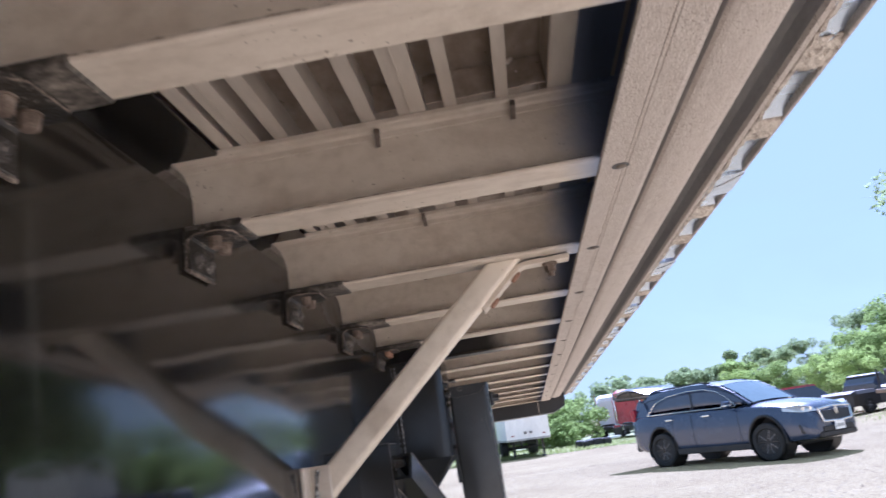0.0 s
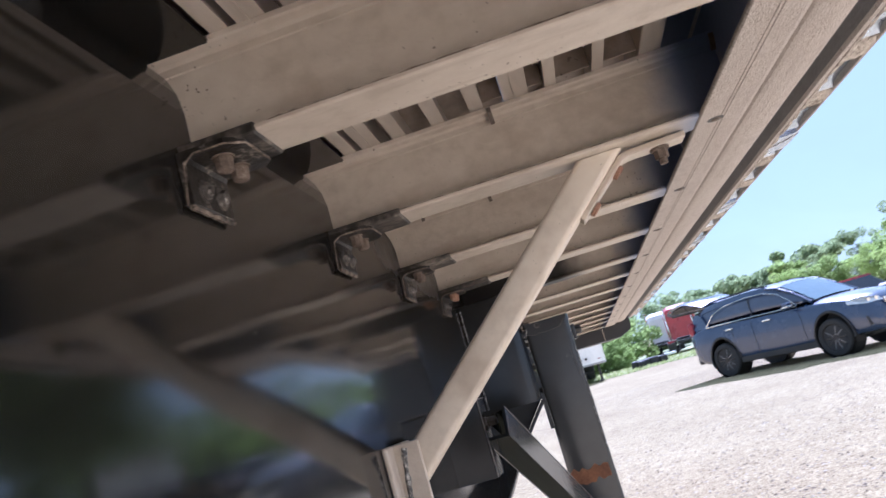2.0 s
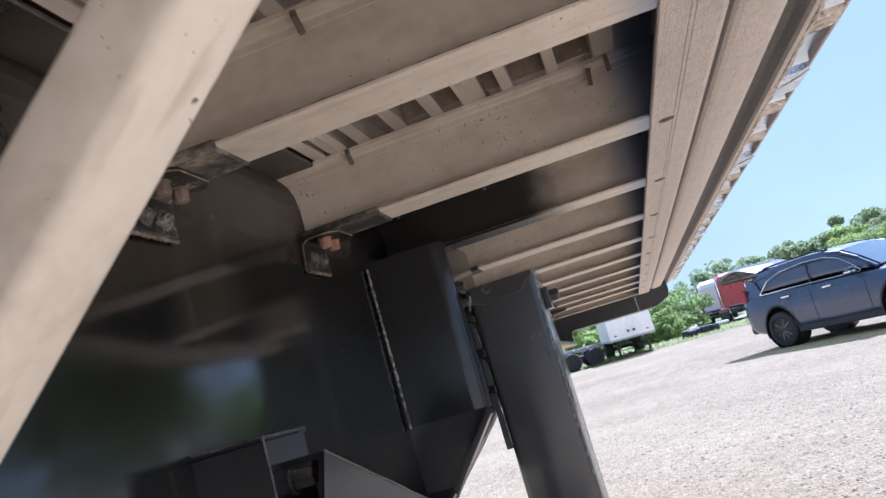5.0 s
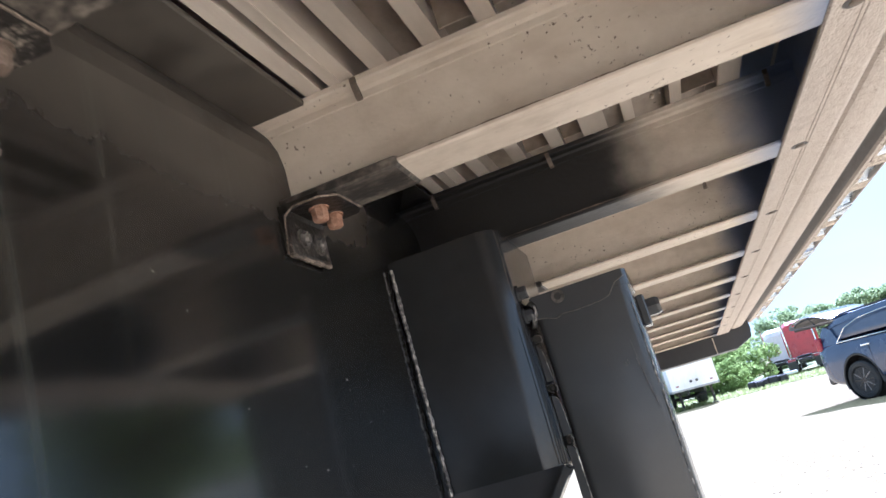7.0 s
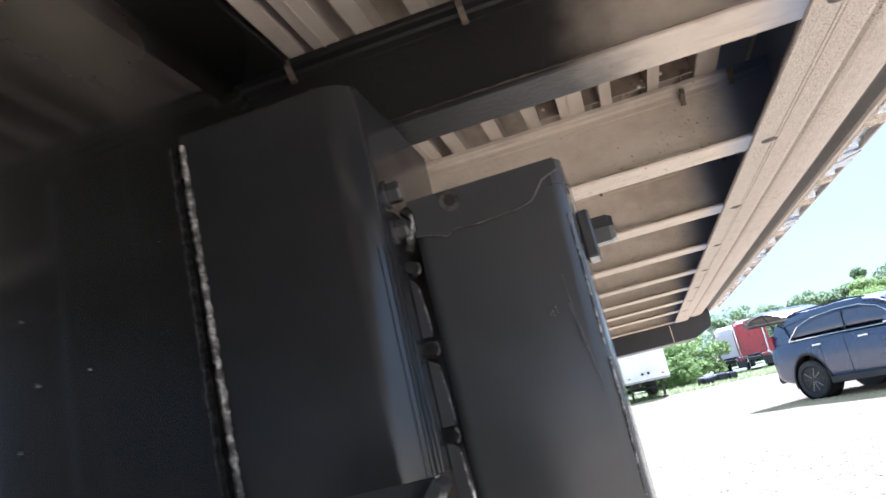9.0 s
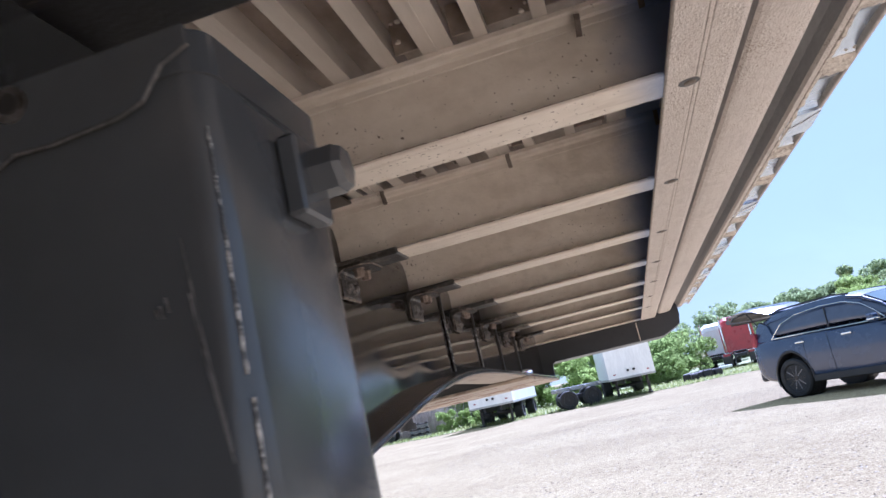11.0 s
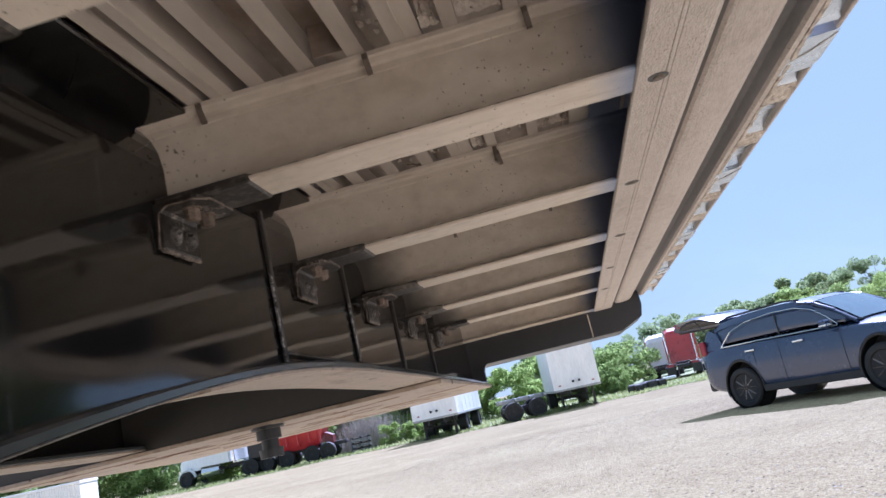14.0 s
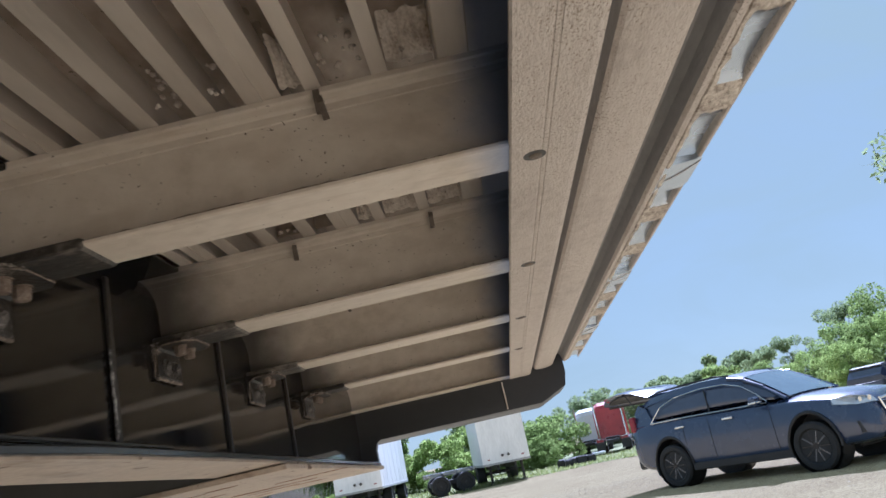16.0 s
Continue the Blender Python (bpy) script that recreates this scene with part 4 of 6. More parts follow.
bm = fresh()
channel(bm, (0.11, 1.395, 1.02), (0.215, 2.16, 0.66), 0.07, 0.065, 0.007)
gear_brace = part("gear_brace", bm, SHADED_BLACK, trailer, "black channel brace of the landing gear", at=(0.022, -0.01, 0.022))
gb = channel(fresh(), (0.11, 1.395, 1.02), (0.215, 2.16, 0.66), 0.07, 0.065, 0.007)
# pale beads draw the light caught along the channel's edges
for yy, zz in ((-0.049, 0.0), (-0.049, -0.065), (0.0035, 0.0)):
    part("worn_edge", bead([gb @ Vector((0.0, yy, zz)), gb @ Vector((0.84, yy, zz))], 0.0013, 61, 0.02), ZINC, gear_brace, "pale bead for the light caught along the edge", smooth=True)
bm = fresh()
extrude(bm, [(-0.0185, 1.381), (0.079, 1.381), (0.0815, 1.3835), (0.0815, 1.4775), (0.0745, 1.4775), (0.0745, 1.389), (-0.0185, 1.389)], "z", 0.873, 1.031)
bracket = part("brace_bracket", bm, SHADED_BLACK, trailer, "black folded bracket on the beam", at=(0.005, -0.025, 0.036))
bm = fresh()
box(bm, (0.03, 1.44, 1.0345), (0.097, 0.11, 0.007), 0.003)
part("bracket_lid", bm, SHADED_BLACK, bracket)
bm = fresh()
hexhead(bm, (0.0815, 1.43, 0.985), (1, 0, 0), 0.012, 0.024, 0.016)
part("bracket_bolt", bm, ZINC, bracket)
# the bracket's lit edges, likewise drawn as pale beads
for pts in ([(0.082, 1.381, 0.875), (0.082, 1.381, 1.036)], [(0.0, 1.381, 1.037), (0.081, 1.381, 1.037)], [(0.082, 1.381, 1.036), (0.082, 1.478, 1.036)]):
    part("worn_edge", bead(pts, 0.0014, 62, 0.01), ZINC, bracket, "pale bead for the light caught along the edge", smooth=True)

# diagonal tube brace under a crossmember, with its bolted strap
def tube_section(c, u, v, a, b, r):
    """A rounded rectangle in the plane of u and v."""
    out = []
    for cx, cy, a0 in ((a - r, -b + r, -90), (a - r, b - r, 0), (-a + r, b - r, 90), (-a + r, -b + r, 180)):
        for i in range(4):
            t = radians(a0 + 30 * i)
            out.append(c + u * (cx + r * math.cos(t)) + v * (cy + r * math.sin(t)))
    return out


bm = fresh()
low, high = Vector((0.012, 0.930, 0.978)), Vector((0.416, 0.930, 1.351))
run = (high - low).normalized()
across = Vector((run.z, 0, -run.x))
ydir = Vector((0, 1, 0))
ringlow = tube_section(low, across, ydir, 0.0245, 0.025, 0.009)
ringhigh = tube_section(high, across, ydir, 0.0245, 0.025, 0.009)
ringhigh = [p + run * ((LOW_Z - 0.001 - p.z) / run.z) for p in ringhigh]
loft(bm, [ringlow, ringhigh])
tube = part("diagonal_brace", bm, BRACE, trailer, "pale rounded square tube brace with scratches", smooth=True)
bm = fresh()
path = [(0.382, 1.2876), (0.466, 1.3625), (0.482, 1.3675), (0.572, 1.3695)]
thick = 0.009
lower, upper = [], []
for i, (x, z) in enumerate(path):
    a, b = path[max(i - 1, 0)], path[min(i + 1, len(path) - 1)]
    d = Vector((b[0] - a[0], b[1] - a[1])).normalized()
    n = Vector((d.y, -d.x))
    lower.append((x + n.x * thick, z + n.y * thick))
    upper.append((x, z))
extrude(bm, lower + upper[::-1], "y", 0.918, 0.958)
bmesh.ops.bevel(bm, geom=bm.edges[:], offset=0.0015, segments=1, affect="EDGES")
strap = part("brace_strap", bm, ALU, tube, "bent flat strap with two slots")
nrm = Vector((0.678, 0, -0.735))
for x, z in ((0.4032, 1.3044), (0.4532, 1.3494)):
    bm = fresh()
    p = Vector((x, 0.938, z)) + nrm * 0.0085
    rod(bm, p, p + nrm * 0.006, 0.0125, 0.011, seg=12)
    part("strap_rivet", bm, RUST, strap, "rusty rivet head")
bm = fresh()
rod(bm, (0.532, 0.938, 1.360), (0.532, 0.938, 1.355), 0.015, seg=14)
rod(bm, (0.532, 0.938, 1.355), (0.532, 0.938, 1.342), 0.0112, seg=6)
rod(bm, (0.532, 0.938, 1.342), (0.532, 0.938, 1.333), 0.0065, seg=10)
part("strap_bolt", bm, DUSTY_RUST, strap, "rusty bolt with nut")
bm = fresh()
box(bm, (WX + BEAM_X + 0.0045, 0.93, 0.995), (0.008, 0.15, 0.085), 0.002)
box(bm, (0.026, 0.896, 0.985), (0.05, 0.007, 0.105), 0.002)
foot = part("brace_foot", bm, ALU, tube, "pale bracket welded to the beam")
part("weld_bead", bead([(0.018, 0.891, 0.95), (0.028, 0.891, 1.03)], 0.004, 31), WELD, foot)


# ---------------------------------------------------------------- the ground
def gravel_shade():
    """Packed stones of many greys and tans over broad worn patches."""
    m = bpy.data.materials.new("pale_gravel")
    m.use_nodes = True
    nt = m.node_tree
    N, L = nt.nodes, nt.links
    b = N["Principled BSDF"]
    tc = N.new("ShaderNodeTexCoord")
    P = tc.outputs["Object"]
    def noise(scale, detail):
        n = N.new("ShaderNodeTexNoise")
        n.inputs["Scale"].default_value, n.inputs["Detail"].default_value = scale, detail
        L.new(P, n.inputs["Vector"])
        return n.outputs["Fac"]
    def cells(scale):
        v = N.new("ShaderNodeTexVoronoi")
        v.inputs["Scale"].default_value = scale
        L.new(P, v.inputs["Vector"])
        return v
    big, mid = cells(34.0), cells(85.0)
    sep, sep2 = N.new("ShaderNodeSeparateColor"), N.new("ShaderNodeSeparateColor")
    L.new(big.outputs["Color"], sep.inputs[0])
    L.new(mid.outputs["Color"], sep2.inputs[0])
    def mad(a, k, c):
        q = N.new("ShaderNodeMath")
        q.operation = "MULTIPLY_ADD"
        L.new(a, q.inputs[0])
        q.inputs[1].default_value = k
        if isinstance(c, float):
            q.inputs[2].default_value = c
        else:
            L.new(c, q.inputs[2])
        return q.outputs[0]
    f = mad(sep.outputs[0], 0.20, mad(sep2.outputs[1], 0.34, mad(noise(0.35, 6), 0.36, mad(noise(5.0, 5), 0.20, -0.04))))
    ramp = N.new("ShaderNodeValToRGB")
    stops = [(0.18, (0.16, 0.112, 0.055)), (0.38, (0.355, 0.275, 0.142)), (0.58, (0.485, 0.39, 0.212)), (0.85, (0.645, 0.54, 0.325))]
    for k, (at, c) in enumerate(stops):
        e = ramp.color_ramp.elements[k] if k < 2 else ramp.color_ramp.elements.new(at)
        e.position, e.color = at, (*c, 1)
    L.new(f, ramp.inputs[0])
    L.new(ramp.outputs[0], b.inputs["Base Color"])
    b.inputs["Roughness"].default_value = 0.95
    b.inputs["Diffuse Roughness"].default_value = 0.7
    b.inputs["Specular IOR Level"].default_value = 0.1
    h = mad(big.outputs["Distance"], -0.012, mad(mid.outputs["Distance"], -0.008, mad(noise(1.2, 5), 0.02, 0.0)))
    bp = N.new("ShaderNodeBump")
    bp.inputs["Strength"].default_value, bp.inputs["Distance"].default_value = 0.7, 1.0
    L.new(h, bp.inputs["Height"])
    L.new(bp.outputs[0], b.inputs["Normal"])
    return m


GRAVEL = gravel_shade()


def ease(a, b, v):
    t = min(1.0, max(0.0, (v - a) / (b - a)))
    return t * t * (3 - 2 * t)


def rise(x, y):
    """The lot dips a little ahead and climbs to a bank on its right side."""
    d = max(0.0, min(x, 22.0) - 6)
    return -0.115 * ease(3, 15, y) - 0.285 * ease(19, 46, y) + 0.0024 * d * d + 0.06 * max(0.0, min(x, 60.0) - 22)


bm = fresh()
xs = [-900, -300, -120, -60] + [-40 + 2 * i for i in range(51)] + [80, 120, 300, 900]
ys = [-900, -200, -60, -20] + [-10 + 2 * i for i in range(51)] + [110, 140, 200, 400, 1200]
grid = [[bm.verts.new((x, y, rise(x, y))) for x in xs] for y in ys]
for a, b in zip(grid, grid[1:]):
    for i in range(len(xs) - 1):
        bm.faces.new((a[i], a[i + 1], b[i + 1], b[i]))
tagged(link("ground", bm, GRAVEL, smooth=True), "pale gravel lot with loose stones", "ground", kind="structure")


def island_shade(name, stops, rough=0.85):
    """A colour for each loose piece of a joined mesh."""
    m = bpy.data.materials.new(name)
    m.use_nodes = True
    nt = m.node_tree
    b = nt.nodes["Principled BSDF"]
    geo, ramp = nt.nodes.new("ShaderNodeNewGeometry"), nt.nodes.new("ShaderNodeValToRGB")
    for i, (at, c) in enumerate(stops):
        e = ramp.color_ramp.elements[i] if i < 2 else ramp.color_ramp.elements.new(at)
        e.position, e.color = at, (*c, 1)
    nt.links.new(geo.outputs["Random Per Island"], ramp.inputs[0])
    nt.links.new(ramp.outputs[0], b.inputs["Base Color"])
    b.inputs["Roughness"].default_value = rough
    b.inputs["Diffuse Roughness"].default_value = 0.7
    b.inputs["Specular IOR Level"].default_value = 0.2
    return m


STONE = island_shade("loose_stones", [(0.0, (0.12, 0.09, 0.055)), (0.35, (0.33, 0.265, 0.165)), (0.75, (0.47, 0.39, 0.265)), (1.0, (0.64, 0.56, 0.42))])


def stones(name, count, x0, x1, y0, y1, lo, hi, seed):
    g = np.random.default_rng(seed)
    base = np.array([(1, 0, 0), (-1, 0, 0), (0, 1, 0), (0, -1, 0), (0, 0, 0.42), (0, 0, -0.5)], float)
    tris = np.array([(0, 2, 4), (2, 1, 4), (1, 3, 4), (3, 0, 4), (2, 0, 5), (1, 2, 5), (3, 1, 5), (0, 3, 5)])
    x = g.uniform(x0, x1, count)
    y = y0 + (y1 - y0) * g.uniform(0, 1, count) ** 1.4
    r = lo + (hi - lo) * g.uniform(0, 1, count) ** 3
    a = g.uniform(0, 6.28, count)
    v = base[None] * (r[:, None, None] * g.uniform(0.6, 1.25, (count, 6, 1)))
    c, s = np.cos(a)[:, None], np.sin(a)[:, None]
    vx, vy = v[..., 0] * c - v[..., 1] * s, v[..., 0] * s + v[..., 1] * c
    z = np.array([rise(p, q) for p, q in zip(x, y)])
    pts = np.stack([vx + x[:, None], vy + y[:, None], v[..., 2] + z[:, None]], -1).reshape(-1, 3)
    faces = (tris[None] + (np.arange(count) * 6)[:, None, None]).reshape(-1, 3)
    me = bpy.data.meshes.new(name)
    me.from_pydata(pts.tolist(), [], faces.tolist())
    me.materials.append(STONE)
    return new(name, me)


tagged(stones("gravel", 70000, -4, 12, 4.0, 24, 0.004, 0.020, 4), "loose pale limestone gravel lying on the lot", "gravel", kind="stuff")

# ---------------------------------------------------------------- materials of the lot
NAVY_CAR = shade("navy_car_paint", [(0.3, (0.019, 0.033, 0.075)), (0.7, (0.026, 0.043, 0.093))], 0.25, 0.1, scale=3, coat=0.7, rough_spread=0.05)
GLASS = plain("dark_tinted_glass", (0.035, 0.046, 0.082), 0.06, 0.0, rough_spread=0.02, spec=0.9)
WINDSCREEN = plain("windscreen_glass", (0.12, 0.17, 0.20), 0.05, 0.0, rough_spread=0.02, spec=1.0)
CHROME = plain("chrome", (0.78, 0.78, 0.78), 0.12, 1.0, rough_spread=0.05)
TYRE = plain("tyre_rubber", (0.016, 0.016, 0.016), 0.75, bump=0.003, bump_scale=70)
RIM = plain("black_alloy", (0.03, 0.03, 0.032), 0.25, 0.6)
RIM_GLINT = plain("machined_alloy", (0.13, 0.13, 0.14), 0.3, 0.8)
TRIM = plain("black_plastic", (0.014, 0.014, 0.015), 0.55)
LAMP = plain("lamp_lens", (0.62, 0.66, 0.70), 0.08, 0.4, rough_spread=0.03)
RED_LAMP = plain("red_lamp_lens", (0.26, 0.02, 0.03), 0.12)
WHITE = shade("dirty_white_panel", [(0.3, (0.62, 0.63, 0.63)), (0.6, (0.78, 0.79, 0.79)), (0.8, (0.84, 0.85, 0.85))], 0.4, 0.0, scale=1.2, stretch=(1, 1, 0.3), bump=0.001, bump_scale=20)
RED = shade("faded_red_paint", [(0.3, (0.33, 0.022, 0.025)), (0.6, (0.47, 0.035, 0.035)), (0.8, (0.52, 0.06, 0.05))], 0.35, 0.0, scale=2, coat=0.4)
DARK_RED = plain("dark_red_paint", (0.13, 0.018, 0.018), 0.45, scale=3)
STEEL = shade("dark_chassis_steel", [(0.3, (0.02, 0.02, 0.021)), (0.7, (0.055, 0.05, 0.047))], 0.6, 0.3, scale=5, bump=0.002, bump_scale=30)
GREY = shade("grey_weathered_steel", [(0.3, (0.22, 0.23, 0.23)), (0.7, (0.42, 0.43, 0.43))], 0.55, 0.2, scale=4)
BLUE = plain("pale_blue_paint", (0.34, 0.50, 0.68), 0.4)
WOOD = shade("weathered_timber", [(0.3, (0.12, 0.085, 0.055)), (0.7, (0.28, 0.21, 0.15))], 0.85, 0.0, scale=3, stretch=(1, 8, 8), bump=0.004, bump_scale=30)
BARK = shade("bark", [(0.3, (0.06, 0.045, 0.032)), (0.7, (0.15, 0.12, 0.09))], 0.95, 0.0, scale=5, stretch=(3, 3, 0.6), bump=0.02, bump_scale=14)
GRASS_SHEET = shade("rough_grass_ground", [(0.3, (0.15, 0.165, 0.06)), (0.6, (0.235, 0.26, 0.105)), (0.8, (0.33, 0.33, 0.165))], 0.95, 0.0, scale=1.4, bump=0.05, bump_scale=6)
PALE_TWIGS = island_shade("dry_twigs", [(0.0, (0.34, 0.30, 0.26)), (1.0, (0.66, 0.61, 0.55))])


def leaf_shade(name, stops):
    """Leaves that let some of the light through."""
    m = island_shade(name, stops, 0.8)
    nt = m.node_tree
    b = nt.nodes["Principled BSDF"]
    b.inputs["Specular IOR Level"].default_value = 0.06
    colour = b.inputs["Base Color"].links[0].from_socket
    tr, add = nt.nodes.new("ShaderNodeBsdfTranslucent"), nt.nodes.new("ShaderNodeMixShader")
    add.inputs[0].default_value = 0.62
    nt.links.new(colour, tr.inputs["Color"])
    nt.links.new(b.outputs[0], add.inputs[1])
    nt.links.new(tr.outputs[0], add.inputs[2])
    nt.links.new(add.outputs[0], nt.nodes["Material Output"].inputs["Surface"])
    return m


LEAF = leaf_shade("leaves", [(0.0, (0.180, 0.246, 0.072)), (0.5, (0.260, 0.345, 0.105)), (1.0, (0.355, 0.440, 0.155))])
BLADES = leaf_shade("grass_blades", [(0.0, (0.16, 0.19, 0.06)), (0.5, (0.26, 0.30, 0.105)), (0.85, (0.37, 0.39, 0.17)), (1.0, (0.46, 0.43, 0.25))])
LEAF_LIGHT = leaf_shade("young_leaves", [(0.0, (0.225, 0.305, 0.080)), (0.5, (0.325, 0.425, 0.125)), (1.0, (0.43, 0.52, 0.18))])
LEAF_GREY = leaf_shade("grey_green_leaves", [(0.0, (0.205, 0.262, 0.120)), (0.5, (0.285, 0.355, 0.170)), (1.0, (0.37, 0.43, 0.225))])


# ---------------------------------------------------------------- wheels
def ringed(bm, profile, axis_y0, seg=28):
    """A wheel body: (radius, y) pairs turned about the y axis."""
    rings = []
    for r, y in profile:
        rings.append([bm.verts.new((r * math.cos(a), y + axis_y0, r * math.sin(a))) for a in (2 * math.pi * i / seg for i in range(seg))])
    for a, b in zip(rings, rings[1:]):
        for i in range(seg):
            bm.faces.new((a[i], a[(i + 1) % seg], b[(i + 1) % seg], b[i]))
    for r in (rings[0][::-1], rings[-1]):
        bm.faces.new(r)
    bmesh.ops.recalc_face_normals(bm, faces=bm.faces)


def wheel_parts(r, w, rim, spokes, rim_mat, glint_mat):
    """Tyre, rim and spokes, made once; the wheel lies along y with its outside at -y."""
    t = fresh()
    ringed(t, [(rim, -w * 0.40), (rim + 0.02, -w * 0.5), (r - 0.03, -w * 0.5), (r, -w * 0.36), (r, w * 0.36), (r - 0.03, w * 0.5), (rim + 0.02, w * 0.5), (rim, w * 0.40)], 0)
    d = fresh()
    ringed(d, [(rim * 0.97, -w * 0.18), (rim, -w * 0.42), (rim, w * 0.4)], 0)
    s = []
    for i in range(spokes):
        b = fresh()
        m = pose(0, 0, 0, 0, 360 * i / spokes, 0)
        box(b, (rim * 0.55, -w * 0.34, 0), (rim * 0.8, 0.03, rim * 0.13), 0.006, m)
        s.append(b)
    h = fresh()
    ringed(h, [(rim * 0.2, -w * 0.42), (rim * 0.24, -w * 0.3), (rim * 0.24, 0)], 0, 16)
    return t, d, s, h


def wheel(parent, at, r=0.37, w=0.235, rim=0.25, spokes=10, rim_mat=RIM, glint_mat=RIM_GLINT):
    t, d, s, h = wheel_parts(r, w, rim, spokes, rim_mat, glint_mat)
    ob = part("wheel", t, TYRE, parent, at=at, smooth=False)
    part("rim", d, rim_mat, ob)
    for b in s:
        # some spokes at random in the paler alloy, standing in for glints
        part("spoke", b, glint_mat if random.random() < 0.3 else rim_mat, ob)
    part("hub", h, rim_mat, ob)
    return ob


def wheel_again(ob, at, parent):
    o = again(ob, at, parent)
    for c in ob.children:
        again(c, c.matrix_local.copy(), o)
    return o


# ---------------------------------------------------------------- the parked car
SUV = pose(4.98, 17.43, rise(4.98, 17.43) + 0.005, 0, 0, -52.7)
suv = thing("parked_car", "navy blue crossover car with its tailgate raised, parked on gravel", "car", SUV)
BODY = [(-2.36, 0.74, 0.56, 0.96, 1.00), (-2.31, 0.86, 0.40, 1.04, 1.07), (-2.05, 0.925, 0.30, 1.08, 1.10), (-1.7, 0.940, 0.28, 1.08, 1.10), (-1.36, 0.945, 0.27, 1.07, 1.10), (-0.7, 0.942, 0.26, 1.05, 1.08), (0.0, 0.940, 0.25, 1.03, 1.06),
        (0.7, 0.938, 0.25, 1.01, 1.06), (1.05, 0.938, 0.26, 1.0, 1.08), (1.42, 0.935, 0.27, 0.975, 1.06), (1.8, 0.915, 0.28, 0.93, 1.01), (2.08, 0.87, 0.29, 0.88, 0.955), (2.26, 0.79, 0.31, 0.80, 0.89), (2.35, 0.68, 0.36, 0.72, 0.80), (2.39, 0.60, 0.42, 0.64, 0.71)]


def body_ring(x, w, zb, belt, crown):
    half = [(0.0, zb), (0.80 * w, zb), (0.95 * w, zb + 0.06), (0.985 * w, zb + 0.16), (1.0 * w, zb + (belt - zb) * 0.45), (0.995 * w, belt - 0.20), (0.975 * w, belt - 0.07), (0.935 * w, belt - 0.01), (0.86 * w, belt + 0.01), (0.55 * w, crown - 0.008), (0.0, crown)]
    return [(x, -y, z) for y, z in half] + [(x, y, z) for y, z in reversed(half[1:-1])]


def rounded_mesh(bm, levels=2):
    """The mesh smoothed by subdivision, as a new bmesh."""
    me = bpy.data.meshes.new("round")
    bm.to_mesh(me)
    bm.free()
    ob = new("round", me)
    sub = ob.modifiers.new("round", "SUBSURF")
    sub.levels = sub.render_levels = levels
    bpy.context.view_layer.update()
    out = bpy.data.meshes.new_from_object(ob.evaluated_get(bpy.context.evaluated_depsgraph_get()))
    bpy.data.objects.remove(ob)
    res = bmesh.new()
    res.from_mesh(out)
    bpy.data.meshes.remove(out)
    bmesh.ops.recalc_face_normals(res, faces=res.faces)
    return res


def arches(bm, centres, z, r, inner):
    """Opens round wheel arches in the flanks: faces inside the circles go, and their rims are drawn onto the circle."""
    for x in centres:
        def inside(v, k=1.0):
            return abs(v.co.y) > inner and (v.co.x - x) ** 2 + (v.co.z - z) ** 2 < (r * k) ** 2
        gone = [f for f in bm.faces if all(inside(v) for v in f.verts)]
        bmesh.ops.delete(bm, geom=gone, context="FACES")
        for v in bm.verts:
            if abs(v.co.y) > inner and v.is_boundary:
                d = Vector((v.co.x - x, 0, v.co.z - z))
                if 0.02 < d.length < r * 1.25:
                    d = d.normalized() * r
                    v.co.x, v.co.z = x + d.x, z + d.z
    return bm


bm = fresh()
loft(bm, [body_ring(*s) for s in BODY])
shell = part("body", arches(rounded_mesh(bm, 3), (-1.36, 1.42), 0.385, 0.425, 0.70), NAVY_CAR, suv, smooth=True)
for x in (-1.36, 1.42):
    for s in (-1, 1):
        c = fresh()
        rod(c, (x, s * 0.60, 0.385), (x, s * 0.93, 0.385), 0.428, seg=28, caps=False)
        rod(c, (x, s * 0.60, 0.385), (x, s * 0.61, 0.385), 0.428, seg=28)
        part("arch_liner", c, TRIM, shell)
        c = fresh()
        for i in range(17):
            a = radians(-8 + 196 * i / 16)
            b = radians(-8 + 196 * (i + 1) / 16)
            p, q = (x + 0.43 * math.cos(a), s * 0.93, 0.385 + 0.43 * math.sin(a)), (x + 0.43 * math.cos(b), s * 0.93, 0.385 + 0.43 * math.sin(b))
            rod(c, p, q, 0.022, seg=6)
        part("arch_trim", c, TRIM, shell)
# cladding along the sills and below the bumpers
for s in (-1, 1):
    c = fresh()
    box(c, (0.03, s * 0.915, 0.315), (1.96, 0.06, 0.13), 0.025)
    part("sill", c, TRIM, shell)
c = fresh()
box(c, (2.32, 0, 0.40), (0.16, 1.20, 0.13), 0.04)
part("front_bumper", c, TRIM, shell)
c = fresh()
box(c, (-2.30, 0, 0.47), (0.16, 1.55, 0.20), 0.05)
part("rear_bumper", c, TRIM, shell)

# glasshouse and roof
HOUSE = [(-2.16, 0.80, 0.70, 1.30), (-2.02, 0.84, 0.70, 1.50), (-1.75, 0.865, 0.70, 1.60), (-1.2, 0.875, 0.705, 1.655), (-0.5, 0.88, 0.71, 1.675), (0.05, 0.88, 0.70, 1.655), (0.35, 0.875, 0.68, 1.58), (0.7, 0.865, 0.70, 1.36), (1.08, 0.85, 0.76, 1.085)]


